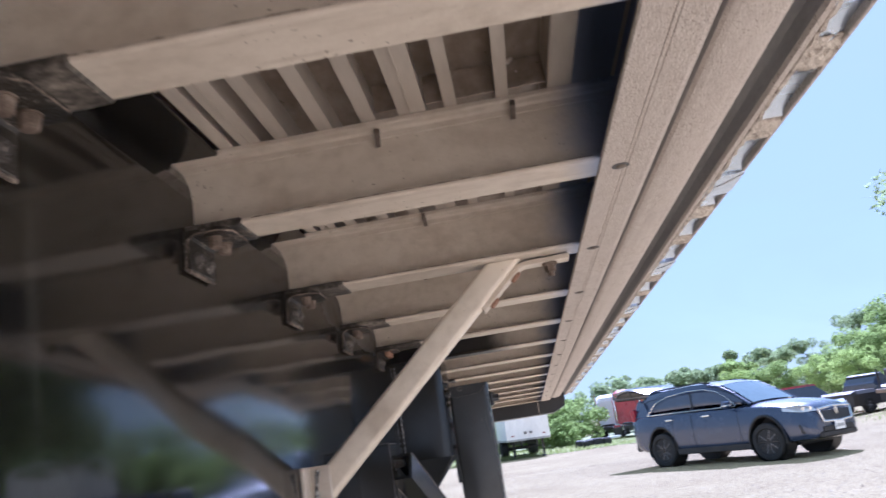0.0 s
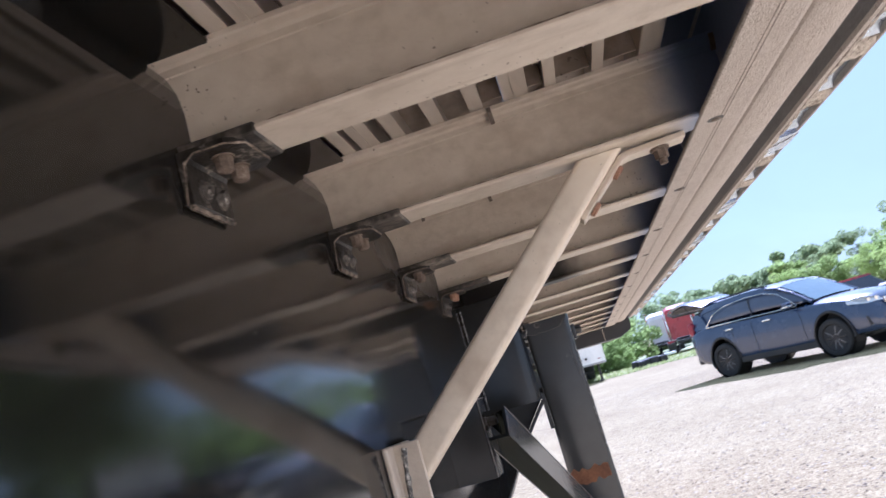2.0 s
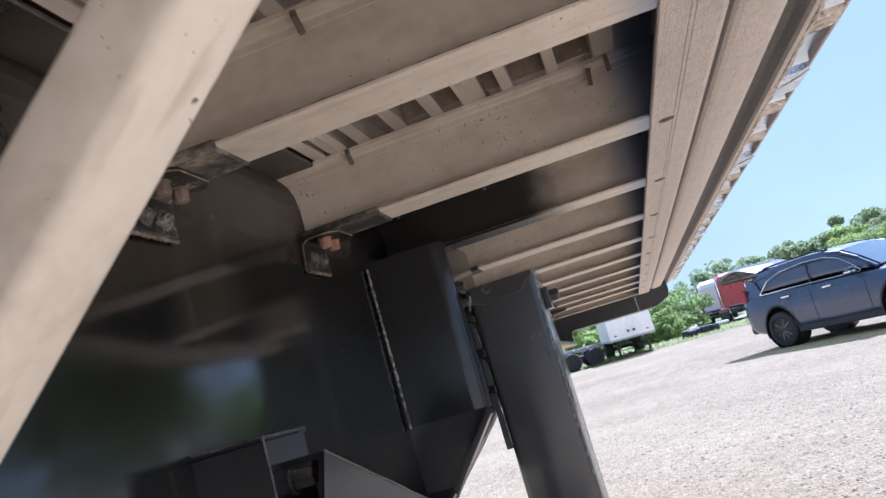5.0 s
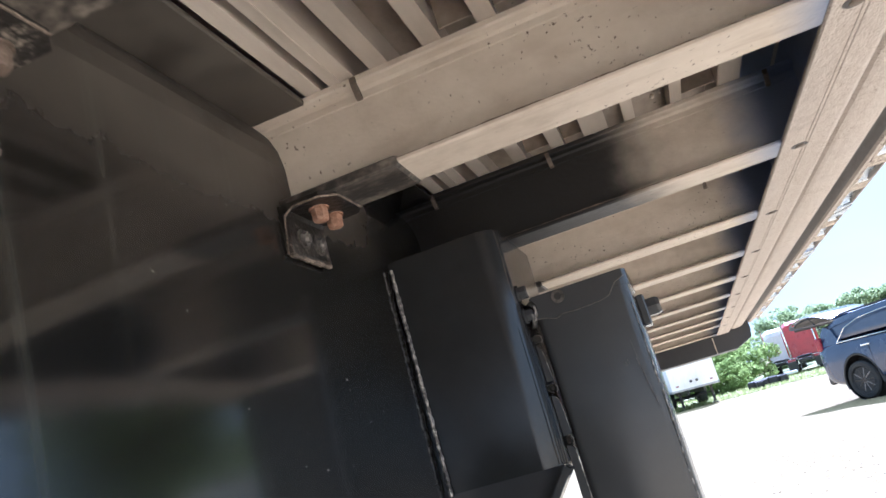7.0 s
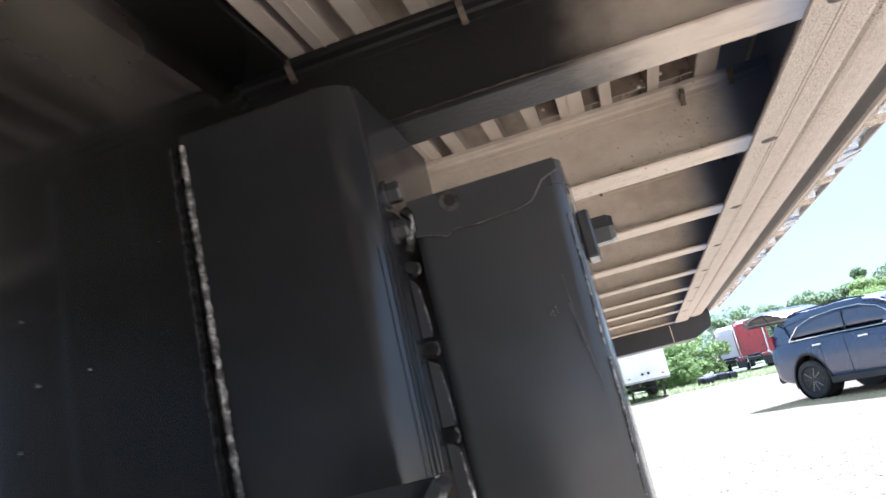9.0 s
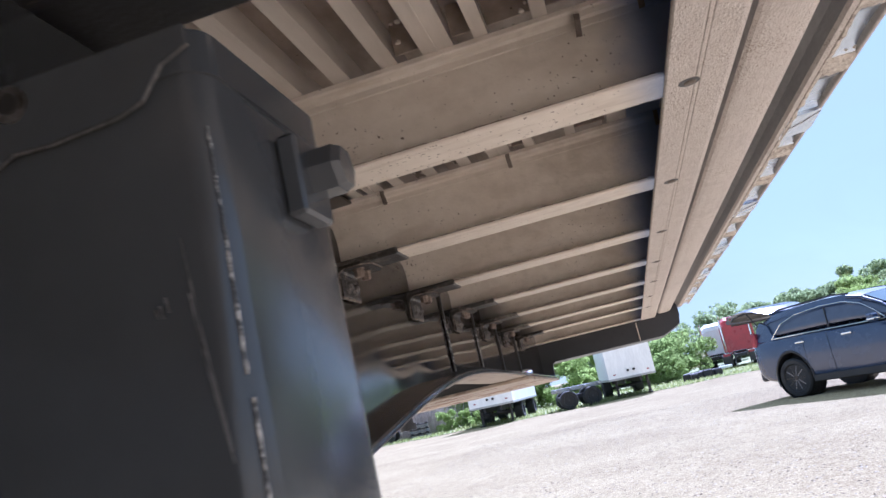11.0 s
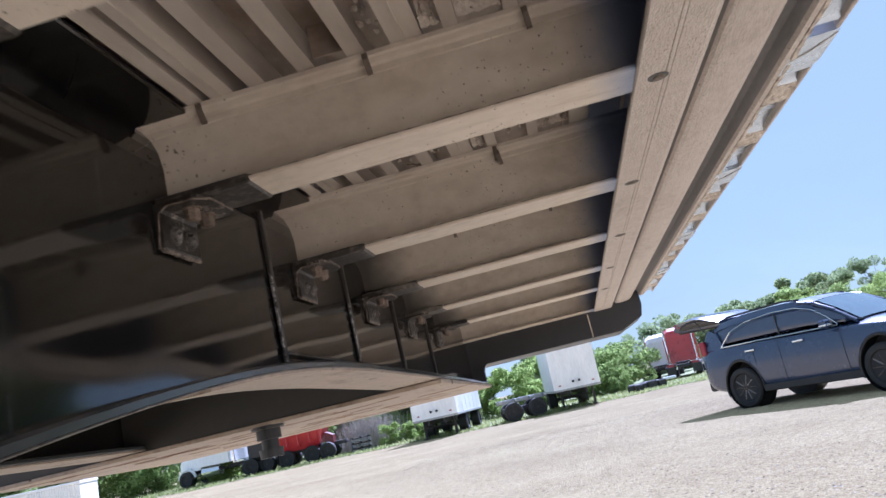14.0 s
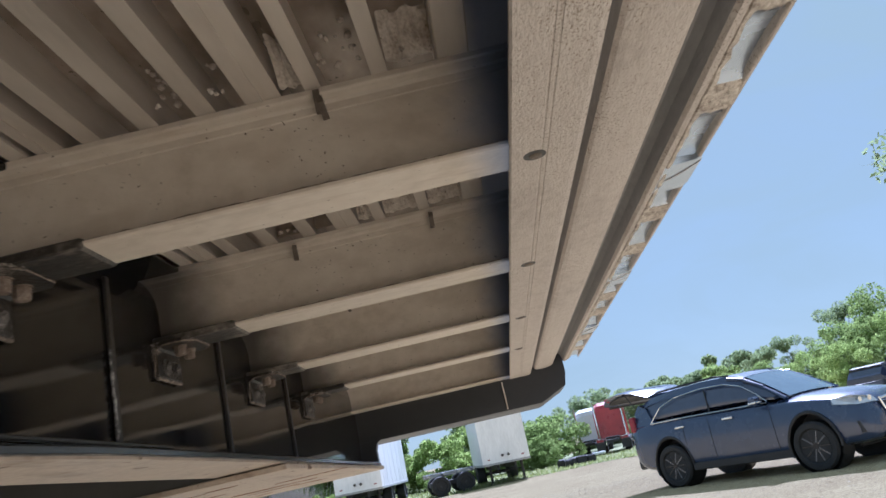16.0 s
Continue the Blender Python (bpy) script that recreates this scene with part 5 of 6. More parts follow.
def house_ring(x, wb, wr, zr, lift=0.0, lo=1.03):
    wr = wr + lift
    half = [(wb + lift, lo), (wb - 0.02 + lift, lo + (zr - lo) * 0.35), (wr + (wb - wr) * 0.18, zr - (zr - lo) * 0.17), (wr * 0.93, zr - 0.018), (wr * 0.6, zr + lift), (0.0, zr + 0.012 + lift)]
    return [(x, -y, z) for y, z in half] + [(x, y, z) for y, z in reversed(half[:-1])]


bm = fresh()
loft(bm, [house_ring(*s) for s in HOUSE])
part("glasshouse", rounded_mesh(bm, 1), GLASS, suv, "dark tinted windows", smooth=True)
bm = fresh()
top = []
for x, wb, wr, zr in HOUSE[1:7]:
    half = [(wr + (wb - wr) * 0.30, zr - (zr - 1.03) * 0.24), (wr + (wb - wr) * 0.16, zr - 0.085), (wr * 0.95, zr - 0.006), (wr * 0.6, zr + 0.016), (0.0, zr + 0.026)]
    top.append([(x, -y, z) for y, z in half] + [(x, y, z) for y, z in reversed(half[:-1])])
loft(bm, top, closed=False)
roof = part("roof", bm, NAVY_CAR, suv, smooth=True)
# windscreen, a shade paler than the side glass
bm = fresh()
rows = []
for x, wb, wr, zr in HOUSE[6:]:
    half = [(wr * 0.90, zr - 0.006), (wr * 0.5, zr + 0.012), (0.0, zr + 0.02)]
    rows.append([(x + 0.012, -y, z) for y, z in half] + [(x + 0.012, y, z) for y, z in reversed(half[:-1])])
loft(bm, rows, closed=False)
part("windscreen", bm, WINDSCREEN, suv, "pale reflecting windscreen")
for s in (-1, 1):
    # pillars
    c = fresh()
    for (x0, wb0, wr0, z0), (x1, wb1, wr1, z1) in zip(HOUSE[5:], HOUSE[6:]):
        rod(c, (x0, s * (wr0 + 0.01), z0 - 0.05), (x1, s * (wr1 + 0.01), z1 - 0.035), 0.035, seg=8)
    part("front_pillar", c, NAVY_CAR, roof)
    c = fresh()
    loft(c, [[(-2.20, s * 0.83, 1.05), (-1.62, s * 0.905, 1.05), (-1.80, s * 0.835, 1.40), (-2.02, s * 0.775, 1.50), (-2.14, s * 0.775, 1.36)],
             [(-2.20, s * 0.75, 1.05), (-1.62, s * 0.80, 1.05), (-1.80, s * 0.75, 1.40), (-2.02, s * 0.70, 1.50), (-2.14, s * 0.70, 1.36)]])
    part("rear_pillar", c, NAVY_CAR, roof)
    c = fresh()
    rod(c, (-0.35, s * 0.887, 1.06), (-0.42, s * 0.792, 1.50), 0.014, seg=6)
    part("door_pillar", c, TRIM, roof)
    # bright line round the side windows
    c = fresh()
    line = [(-1.70, 0.905, 1.075), (-0.9, 0.915, 1.072), (0.0, 0.914, 1.056), (0.80, 0.903, 1.045)]
    arch = [(-1.70, 0.905, 1.075), (-1.45, 0.845, 1.36), (-1.1, 0.80, 1.50), (-0.5, 0.785, 1.555), (0.0, 0.785, 1.535), (0.34, 0.795, 1.43), (0.60, 0.835, 1.23), (0.80, 0.885, 1.06)]
    for pts in (line, arch):
        for p, q in zip(pts, pts[1:]):
            rod(c, (p[0], s * p[1], p[2]), (q[0], s * q[1], q[2]), 0.010, seg=6)
    part("window_trim", c, CHROME, roof, "chrome window line")
    c = fresh()
    rod(c, (-1.75, s * 0.62, 1.63), (-1.6, s * 0.63, 1.675), 0.018, seg=6)
    rod(c, (-1.6, s * 0.63, 1.675), (-0.3, s * 0.645, 1.70), 0.02, seg=6)
    rod(c, (-0.3, s * 0.645, 1.70), (0.05, s * 0.64, 1.66), 0.018, seg=6)
    part("roof_rail", c, TRIM, roof)
    # door handles, seams, mirror
    for x in (-1.02, 0.02):
        c = fresh()
        box(c, (x, s * 0.955, 0.925), (0.21, 0.035, 0.032), 0.012)
        part("door_handle", c, CHROME, suv, "chrome door handle")
    for x in (-1.02, -0.40, 0.82):
        c = fresh()
        box(c, (x + (0.05 if x < -0.9 else 0), s * 0.9405, 0.70), (0.004, 0.008, 0.62), 0.001)
        part("door_seam", c, TRIM, shell)
    c = fresh()
    box(c, (0.66, s * 1.02, 1.10), (0.13, 0.20, 0.15), 0.04)
    mirror = part("door_mirror", c, NAVY_CAR, suv)
    c = fresh()
    box(c, (0.68, s * 1.03, 1.075), (0.14, 0.19, 0.035), 0.012)
    part("mirror_trim", c, CHROME, mirror)
    # lamps
    c = fresh()
    loft(c, [[(2.20, s * 0.80, 0.80), (1.88, s * 0.915, 0.845), (1.86, s * 0.90, 0.915), (2.12, s * 0.82, 0.925), (2.30, s * 0.56, 0.865), (2.345, s * 0.52, 0.80)],
             [(2.10, s * 0.72, 0.80), (1.80, s * 0.84, 0.845), (1.80, s * 0.82, 0.905), (2.02, s * 0.74, 0.915), (2.20, s * 0.52, 0.865), (2.25, s * 0.48, 0.80)]])
    lamp = part("headlamp", c, LAMP, suv, "clear headlamp")
    for x, y in ((2.20, 0.72), (2.28, 0.60)):
        c = fresh()
        rod(c, (x - 0.04, s * y, 0.85), (x + 0.012, s * (y + 0.02), 0.85), 0.032, seg=12)
        part("bulb", c, CHROME, lamp)
    c = fresh()
    box(c, (-2.20, s * 0.835, 1.13), (0.13, 0.12, 0.30), 0.04)
    part("tail_lamp", c, RED_LAMP, suv, "red tail lamp")
    c = fresh()
    loft(c, [[(2.33, s * 0.60, 0.46), (2.16, s * 0.85, 0.46), (2.13, s * 0.86, 0.62), (2.30, s * 0.66, 0.58)], [(2.20, s * 0.56, 0.46), (2.06, s * 0.78, 0.46), (2.04, s * 0.78, 0.62), (2.20, s * 0.60, 0.58)]])
    part("fog_lamp_bay", c, TRIM, shell)
# grille, badge and number plate
c = fresh()
loft(c, [[(2.372, -0.50, 0.79), (2.372, 0.50, 0.79), (2.40, 0.44, 0.64), (2.40, -0.44, 0.64)], [(2.31, -0.50, 0.79), (2.31, 0.50, 0.79), (2.33, 0.44, 0.64), (2.33, -0.44, 0.64)]])
grille = part("grille", c, TRIM, suv)
c = fresh()
ringpts = [(2.38, -0.53, 0.82), (2.37, 0.0, 0.845), (2.38, 0.53, 0.82), (2.41, 0.46, 0.63), (2.42, 0.0, 0.61), (2.41, -0.46, 0.63)]
for p, q in zip(ringpts, ringpts[1:] + ringpts[:1]):
    rod(c, p, q, 0.017, seg=6)
part("grille_surround", c, CHROME, grille, "chrome grille surround")
c = fresh()
rod(c, (2.39, 0, 0.765), (2.415, 0, 0.765), 0.055, seg=16)
part("badge", c, CHROME, grille)
c = fresh()
box(c, (2.425, 0.0, 0.535), (0.012, 0.32, 0.155), 0.004)
number_plate = part("number_plate", c, WHITE, suv, "white number plate")
c = fresh()
box(c, (2.432, 0.0, 0.53), (0.004, 0.24, 0.055))
part("plate_bar", c, GREY, number_plate)
c = fresh()
box(c, (2.375, 0, 0.50), (0.05, 1.0, 0.10), 0.02)
part("lower_grille", c, TRIM, shell)
# raised tailgate and the dark boot behind it
gate_line = [(-1.84, 1.635, 0.66), (-1.98, 1.70, 0.69), (-2.18, 1.77, 0.73), (-2.40, 1.805, 0.76), (-2.60, 1.80, 0.78), (-2.78, 1.765, 0.79), (-2.90, 1.70, 0.77), (-2.95, 1.63, 0.73)]
bm = fresh()
rings = []
for i, (x, z, w) in enumerate(gate_line):
    a, b = gate_line[max(i - 1, 0)], gate_line[min(i + 1, len(gate_line) - 1)]
    d = Vector((b[0] - a[0], 0, b[1] - a[1])).normalized()
    n = Vector((d.z, 0, -d.x)) * 0.038
    if n.z < 0:
        n = -n
    o, u = Vector((x, 0, z)) + n, Vector((x, 0, z)) - n
    rings.append([(o.x, -w * 0.8, o.z), (o.x, w * 0.8, o.z), ((o.x + u.x) / 2, w, (o.z + u.z) / 2), (u.x, w * 0.85, u.z), (u.x, -w * 0.85, u.z), ((o.x + u.x) / 2, -w, (o.z + u.z) / 2)])
loft(bm, rings)
gate = part("tailgate", bm, NAVY_CAR, suv, "raised tailgate", smooth=True)
bm = fresh()
rows = []
for x, z, w in gate_line[2:5]:
    rows.append([(x - 0.02, -w * 0.74, z + 0.052), (x - 0.02, w * 0.74, z + 0.052)])
loft(bm, rows, closed=False)
part("rear_window", bm, GLASS, gate)
bm = fresh()
for (x0, z0, w0), (x1, z1, w1) in zip(gate_line[1:-1], gate_line[2:]):
    loft(bm, [[(x0, -w0 * 0.83, z0 - 0.060), (x0, w0 * 0.83, z0 - 0.060), (x0, w0 * 0.83, z0 - 0.040), (x0, -w0 * 0.83, z0 - 0.040)], [(x1, -w1 * 0.83, z1 - 0.060), (x1, w1 * 0.83, z1 - 0.060), (x1, w1 * 0.83, z1 - 0.040), (x1, -w1 * 0.83, z1 - 0.040)]])
bmesh.ops.remove_doubles(bm, verts=bm.verts, dist=0.0005)
part("gate_lining", bm, TRIM, gate, "black inner lining of the tailgate")
for s in (-1, 1):
    c = fresh()
    box(c, (-2.86, s * 0.66, 1.745), (0.12, 0.16, 0.08), 0.03, None)
    part("gate_lamp", c, RED_LAMP, gate)
    c = fresh()
    rod(c, (-2.10, s * 0.70, 1.35), (-2.38, s * 0.70, 1.78), 0.012, seg=8)
    part("gas_strut", c, TRIM, gate)
c = fresh()
box(c, (-2.975, 0, 1.66), (0.03, 0.5, 0.04), 0.01)
part("gate_handle", c, TRIM, gate)
w0 = wheel(suv, pose(-1.36, -0.835, 0.37), spokes=10)
wheel_again(w0, pose(1.42, -0.835, 0.37), suv)
wheel_again(w0, pose(-1.36, 0.835, 0.37, 0, 0, 180), suv)
wheel_again(w0, pose(1.42, 0.835, 0.37, 0, 0, 180), suv)
c = fresh()
box(c, (0, 0, 0.31), (3.9, 1.2, 0.14), 0.04)
part("underbody", c, TRIM, suv)

def waist(z):
    """Lifts the car's flanks and roof above the hubs."""
    return z + 0.095 * ease(0.5, 1.0, z) - 0.06 * ease(1.1, 1.6, z)


def lift_waist(ob):
    for c in ob.children:
        if not c.name.startswith("wheel"):
            for v in c.data.vertices:
                v.co.z = waist(v.co.z)
            lift_waist(c)


lift_waist(suv)


# ---------------------------------------------------------------- grass and trees
def blades(name, count, place, lo, hi, seed, lean=0.5, width=0.03, material=None):
    """Upright slips of grass or twigs. place gives a random spot."""
    g = random.Random(seed)
    vs, fs = [], []
    for i in range(count):
        x, y = place(g)
        z = rise(x, y)
        h = g.uniform(lo, hi)
        a = g.uniform(0, 6.28)
        w = width * g.uniform(0.6, 1.5)
        dx, dy = g.uniform(-lean, lean) * h, g.uniform(-lean, lean) * h
        n = len(vs)
        vs += [(x - w * math.cos(a), y - w * math.sin(a), z), (x + w * math.cos(a), y + w * math.sin(a), z), (x + dx, y + dy, z + h)]
        fs.append((n, n + 1, n + 2))
    me = bpy.data.meshes.new(name)
    me.from_pydata(vs, [], fs)
    me.materials.append(material or BLADES)
    return new(name, me)


def verge_edge(x):
    return 45.0 + 1.2 * math.sin(x * 0.37) + 0.6 * math.sin(x * 1.3 + 1)


bm = fresh()
xs = [-34 + 1.0 * i for i in range(49)]
cols = [[bm.verts.new((x, y, rise(x, y) + 0.02)) for y in (verge_edge(x), verge_edge(x) + 3, 56, 66, 90)] for x in xs]
for a, b in zip(cols, cols[1:]):
    for i in range(4):
        bm.faces.new((a[i], b[i], b[i + 1], a[i + 1]))
tagged(link("verge", bm, GRASS_SHEET), "rough green grass verge beside the lot", "ground", kind="structure")
def spot(g):
    x = g.uniform(-34, 13.5)
    return x, verge_edge(x) + 18 * g.random() ** 1.6
tagged(blades("grass", 20000, spot, 0.05, 0.22, 3, 0.6, 0.035), "long uneven grass on the verge", "grass", kind="stuff")
def bank(g):
    x = g.uniform(11.5, 26)
    return x, g.uniform(24, 60)
tagged(blades("weeds", 3500, bank, 0.04, 0.16, 6, 0.6, 0.02), "scattered weeds on the gravel bank", "grass", kind="stuff")


def tree(name, seed, height, radius, leaf, count, material, clumps=26, low=0.3, flat=0.8, stem=None):
    """Tapered trunk with limbs, and a crown of leaf slips gathered in clumps."""
    g = random.Random(seed)
    root = thing(name, "", "")
    bm = fresh()
    r0 = stem or height * 0.022
    top = Vector((g.uniform(-0.05, 0.05) * height, g.uniform(-0.05, 0.05) * height, height * 0.72))
    knee = top * 0.45 + Vector((g.uniform(-0.02, 0.02) * height, 0, 0))
    rod(bm, (0, 0, -0.3), knee, r0, r0 * 0.75, seg=9)
    rod(bm, knee, top, r0 * 0.75, r0 * 0.25, seg=8)
    centres = []
    for i in range(clumps):
        u, v = g.uniform(0, 6.28), g.random() ** 0.6
        zz = g.uniform(low, 1.0)
        reach = radius * v * math.sqrt(max(0.05, 1 - ((zz - 0.58) / 0.62) ** 2)) * g.uniform(0.75, 1.15)
        c = Vector((math.cos(u) * reach, math.sin(u) * reach, height * zz * g.uniform(0.92, 1.0)))
        centres.append((c, radius * g.uniform(0.20, 0.36)))
        if i % 2 == 0:
            s = knee.lerp(top, g.uniform(0.0, 0.9))
            rod(bm, s, s.lerp(c, 0.9), r0 * 0.28, r0 * 0.06, seg=5)
    part("trunk", bm, BARK, root)
    vs, fs = [], []
    for i in range(count):
        c, r = centres[g.randrange(len(centres))]
        d = Vector((g.gauss(0, 1), g.gauss(0, 1), g.gauss(0, 1)))
        d = d.normalized() * r * (0.45 + 0.55 * g.random() ** 0.5)
        p = c + Vector((d.x, d.y, d.z * flat))
        n = Vector((g.gauss(0, 1), g.gauss(0, 1), g.gauss(0.5, 1))).normalized()
        t = n.orthogonal().normalized()
        t.rotate(Matrix.Rotation(g.uniform(0, 6.28), 3, n))
        b = n.cross(t)
        s = leaf * g.uniform(0.6, 1.3)
        k = len(vs)
        vs += [p - t * s, p + b * s * 0.45, p + t * s, p - b * s * 0.45]
        fs.append((k, k + 1, k + 2, k + 3))
    me = bpy.data.meshes.new("crown")
    me.from_pydata([v[:] for v in vs], [], fs)
    me.materials.append(material)
    crown = new("crown", me)
    crown.parent = root
    return root


def plant(proto, label, spots, group, category="tree"):
    """The first spot takes the thing itself, the others take copies."""
    for i, (x, y, s, turn) in enumerate(spots):
        m = pose(x, y, rise(x, y) - 0.05, 0, 0, turn) @ Matrix.Diagonal((s, s, s * (0.9 + 0.2 * ((i * 37) % 10) / 10), 1))
        if i == 0:
            proto.matrix_world = m
            tagged(proto, label, category, group)
            first = proto
        else:
            o = copy_thing(first, pose(0, 0, 0))
            o.matrix_world = m
    return proto


oak = tree("tree", 1, 9.0, 4.6, 0.17, 15000, LEAF, 44, 0.12)
plant(oak, "full green tree behind the lot", [(24.0, 56, 0.58, 0), (30, 60, 0.70, 70), (36, 56, 0.64, 140), (20.5, 64, 0.44, 200), (28, 50, 0.48, 260), (42, 62, 0.76, 30), (33, 48, 0.49, 110), (39, 50, 0.54, 210), (26, 46, 0.38, 20)], "tree line on the bank")
pale = tree("tree", 2, 8.0, 4.4, 0.16, 15000, LEAF_LIGHT, 42, 0.10)
plant(pale, "bright green tree behind the lot", [(26.8, 53, 0.58, 0), (31.5, 53, 0.65, 80), (23.2, 60, 0.45, 150), (35, 52, 0.56, 20), (18.4, 66, 0.42, 60), (22.0, 52, 0.40, 250)], "tree line on the bank")
grey = tree("tree", 3, 10.0, 3.4, 0.16, 11000, LEAF_GREY, 34, 0.2)
plant(grey, "taller grey-green tree in the tree line", [(22.6, 70, 0.52, 0), (29.0, 66, 0.62, 90), (25.2, 68, 0.52, 200)], "tree line on the bank")
far_tree = tree("tree", 4, 7.0, 4.8, 0.25, 14000, LEAF_GREY, 36, 0.08)
plant(far_tree, "distant grey-green tree beyond the verge", [(14.5, 95, 0.76, 0), (18.2, 98, 0.80, 60), (21.8, 96, 0.80, 130), (25.0, 100, 0.84, 190), (11.5, 92, 0.66, 240), (28.5, 94, 0.9, 300), (-22, 88, 1.1, 20), (-28, 80, 1.1, 75), (-34, 84, 1.2, 140)], "far tree line")
small = tree("tree", 9, 6.6, 2.5, 0.2, 6000, LEAF, 30, 0.15)
plant(small, "small round tree standing clear of the others", [(21.5, 78, 0.82, 0), (-7.8, 64, 0.75, 90)], "single trees")
wood = tree("tree", 14, 6.2, 3.4, 0.19, 9000, LEAF, 40, 0.05)
plant(wood, "dense green tree at the edge of the woods", [(-13.0, 58, 0.80, 0), (-10.2, 61, 0.80, 70), (-16.5, 62, 0.92, 140), (-20.5, 61, 0.90, 210), (-24.5, 60, 0.95, 280), (-29.0, 61, 0.95, 30), (-33.5, 58, 0.95, 100), (-38.5, 60, 1.0, 170), (-43.5, 57, 1.0, 240)], "edge of the woods")
shrub = tree("shrub", 5, 3.6, 2.6, 0.15, 7500, LEAF, 34, 0.04, stem=0.05)
plant(shrub, "dense green shrub on the verge", [(2.8, 60, 0.9, 0), (4.3, 64.5, 0.9, 70), (0.4, 64, 0.82, 210), (3.0, 57, 0.5, 30), (-16, 60, 0.95, 40), (-20, 56, 0.95, 100), (-25, 58, 1.1, 180), (-12.5, 62, 0.8, 240), (-30, 54, 1.0, 280), (-10.2, 66, 0.9, 320)], "shrubs on the verge", "shrub")
bright = tree("shrub", 6, 4.0, 2.3, 0.14, 7500, LEAF_LIGHT, 34, 0.05, stem=0.05)
plant(bright, "bright young shrub between the parked trailers", [(-3.9, 58, 0.95, 0), (-2.0, 64, 0.95, 120), (-6.0, 62, 0.8, 210), (-22.6, 50, 0.6, 30), (-11.5, 50.3, 0.32, 80), (-10.4, 50.8, 0.30, 160), (-9.6, 51.5, 0.26, 250)], "shrubs on the verge", "shrub")
tall = tree("tree", 7, 6.5, 3.0, 0.17, 6500, LEAF_GREY, 32, 0.16)
plant(tall, "tree behind the white trailers", [(-2.6, 72, 0.95, 0), (-0.4, 78, 0.85, 100), (7.4, 74, 0.8, 200), (10.0, 80, 0.95, 260)], "trees behind the trailers")
big = tree("tree", 8, 10.5, 4.6, 0.135, 46000, LEAF_GREY, 90, 0.34, stem=0.24)
plant(big, "large grey-green tree with loose hanging twigs at the lot's edge", [(19.9, 27.5, 1.0, 40)], "single trees")

# dry pale brush beside the pallets
def brushy(g):
    return -13.4 + g.gauss(0, 0.9), 52.0 + g.gauss(0, 0.6)
tagged(blades("dry_brush", 2200, brushy, 1.0, 2.5, 12, 0.35, 0.02, PALE_TWIGS), "bare pale brush on the verge", "brush", kind="stuff")


# ---------------------------------------------------------------- trucks and trailers across the lot
def pair(parent, x, y, proto=None, r=0.5):
    """A dual wheel on each side of an axle at x; y is half the track."""
    out = proto
    for s in (-1, 1):
        m = pose(x, s * y, r, 0, 0, 0 if s < 0 else 180)
        if out is None:
            out = wheel(parent, m, r, 0.5, 0.28, 6, STEEL, STEEL)
        else:
            wheel_again(out, m, parent)
    return out


def van_trailer(m, length, label, axles):
    """A box trailer; local x runs from its tail to its nose."""
    t = thing("box_trailer", label, "trailer", m, "parked box trailers")
    bm = fresh()
    box(bm, (-length / 2, 0, 2.32), (length, 2.5, 2.60), 0.03)
    body = part("box", bm, WHITE, t)
    for z in (1.05, 3.6):
        bm = fresh()
        box(bm, (-length / 2, 0, z), (length + 0.02, 2.53, 0.12), 0.02)
        part("edge_rail", bm, GREY, body)
    for i in range(int(length / 1.2)):
        for s in (-1, 1):
            bm = fresh()
            box(bm, (-0.6 - 1.2 * i, s * 1.252, 2.32), (0.03, 0.008, 2.45))
            part("seam", bm, WHITE, body)
    for y in (-0.16, 0.16):
        bm = fresh()
        rod(bm, (0.0, y, 1.42), (0.09, y, 1.42), 0.07, seg=12)
        part("air_coupling", bm, STEEL, body)
    for y, z in ((-0.9, 1.3), (0.9, 1.3), (0.0, 3.45)):
        bm = fresh()
        box(bm, (0.01, y, z), (0.03, 0.14, 0.06), 0.01)
        part("marker_lamp", bm, RED_LAMP, body)
    for s in (-0.45, 0.45):
        bm = fresh()
        box(bm, (-length / 2, s, 0.86), (length * 0.96, 0.12, 0.26), 0.02)
        part("chassis_rail", bm, STEEL, t)
    for s in (-0.85, 0.85):
        bm = fresh()
        box(bm, (-0.9, s, 0.58), (0.13, 0.13, 0.95), 0.01)
        box(bm, (-0.9, s, 0.05), (0.3, 0.26, 0.08), 0.01)
        part("landing_leg", bm, STEEL, t)
    bm = fresh()
    rod(bm, (-0.9, -0.85, 0.62), (-0.9, 0.85, 0.62), 0.03, seg=8)
    part("gear_shaft", bm, STEEL, t)
    p = None
    for x in axles:
        p = pair(t, x, 0.95, p)
        bm = fresh()
        rod(bm, (x, -0.9, 0.5), (x, 0.9, 0.5), 0.09, seg=10)
        part("axle", bm, STEEL, t)
    return t


def ground_pose(x, y, turn):
    return pose(x, y, rise(x, y), 0, 0, turn)


van_trailer(ground_pose(0.36, 44.4, -84), 8.6, "tall white box trailer standing on its landing legs", (-7.0, -8.0))
van_trailer(ground_pose(-7.32, 43.6, -92), 8.0, "low-standing white box trailer with grimy sides", (-2.9, -7.0))

# container chassis between them
chassis = thing("container_chassis", "bare grey container chassis on black wheels", "trailer", ground_pose(-1.35, 45.6, 12))
for s in (-0.45, 0.45):
    bm = fresh()
    box(bm, (-1.45, s, 1.08), (2.7, 0.14, 0.22), 0.02)
    part("rail", bm, GREY, chassis)
for i in range(4):
    bm = fresh()
    box(bm, (-2.65 + 0.8 * i, 0, 1.10), (0.12, 2.2, 0.14), 0.02)
    part("bolster", bm, GREY, chassis)
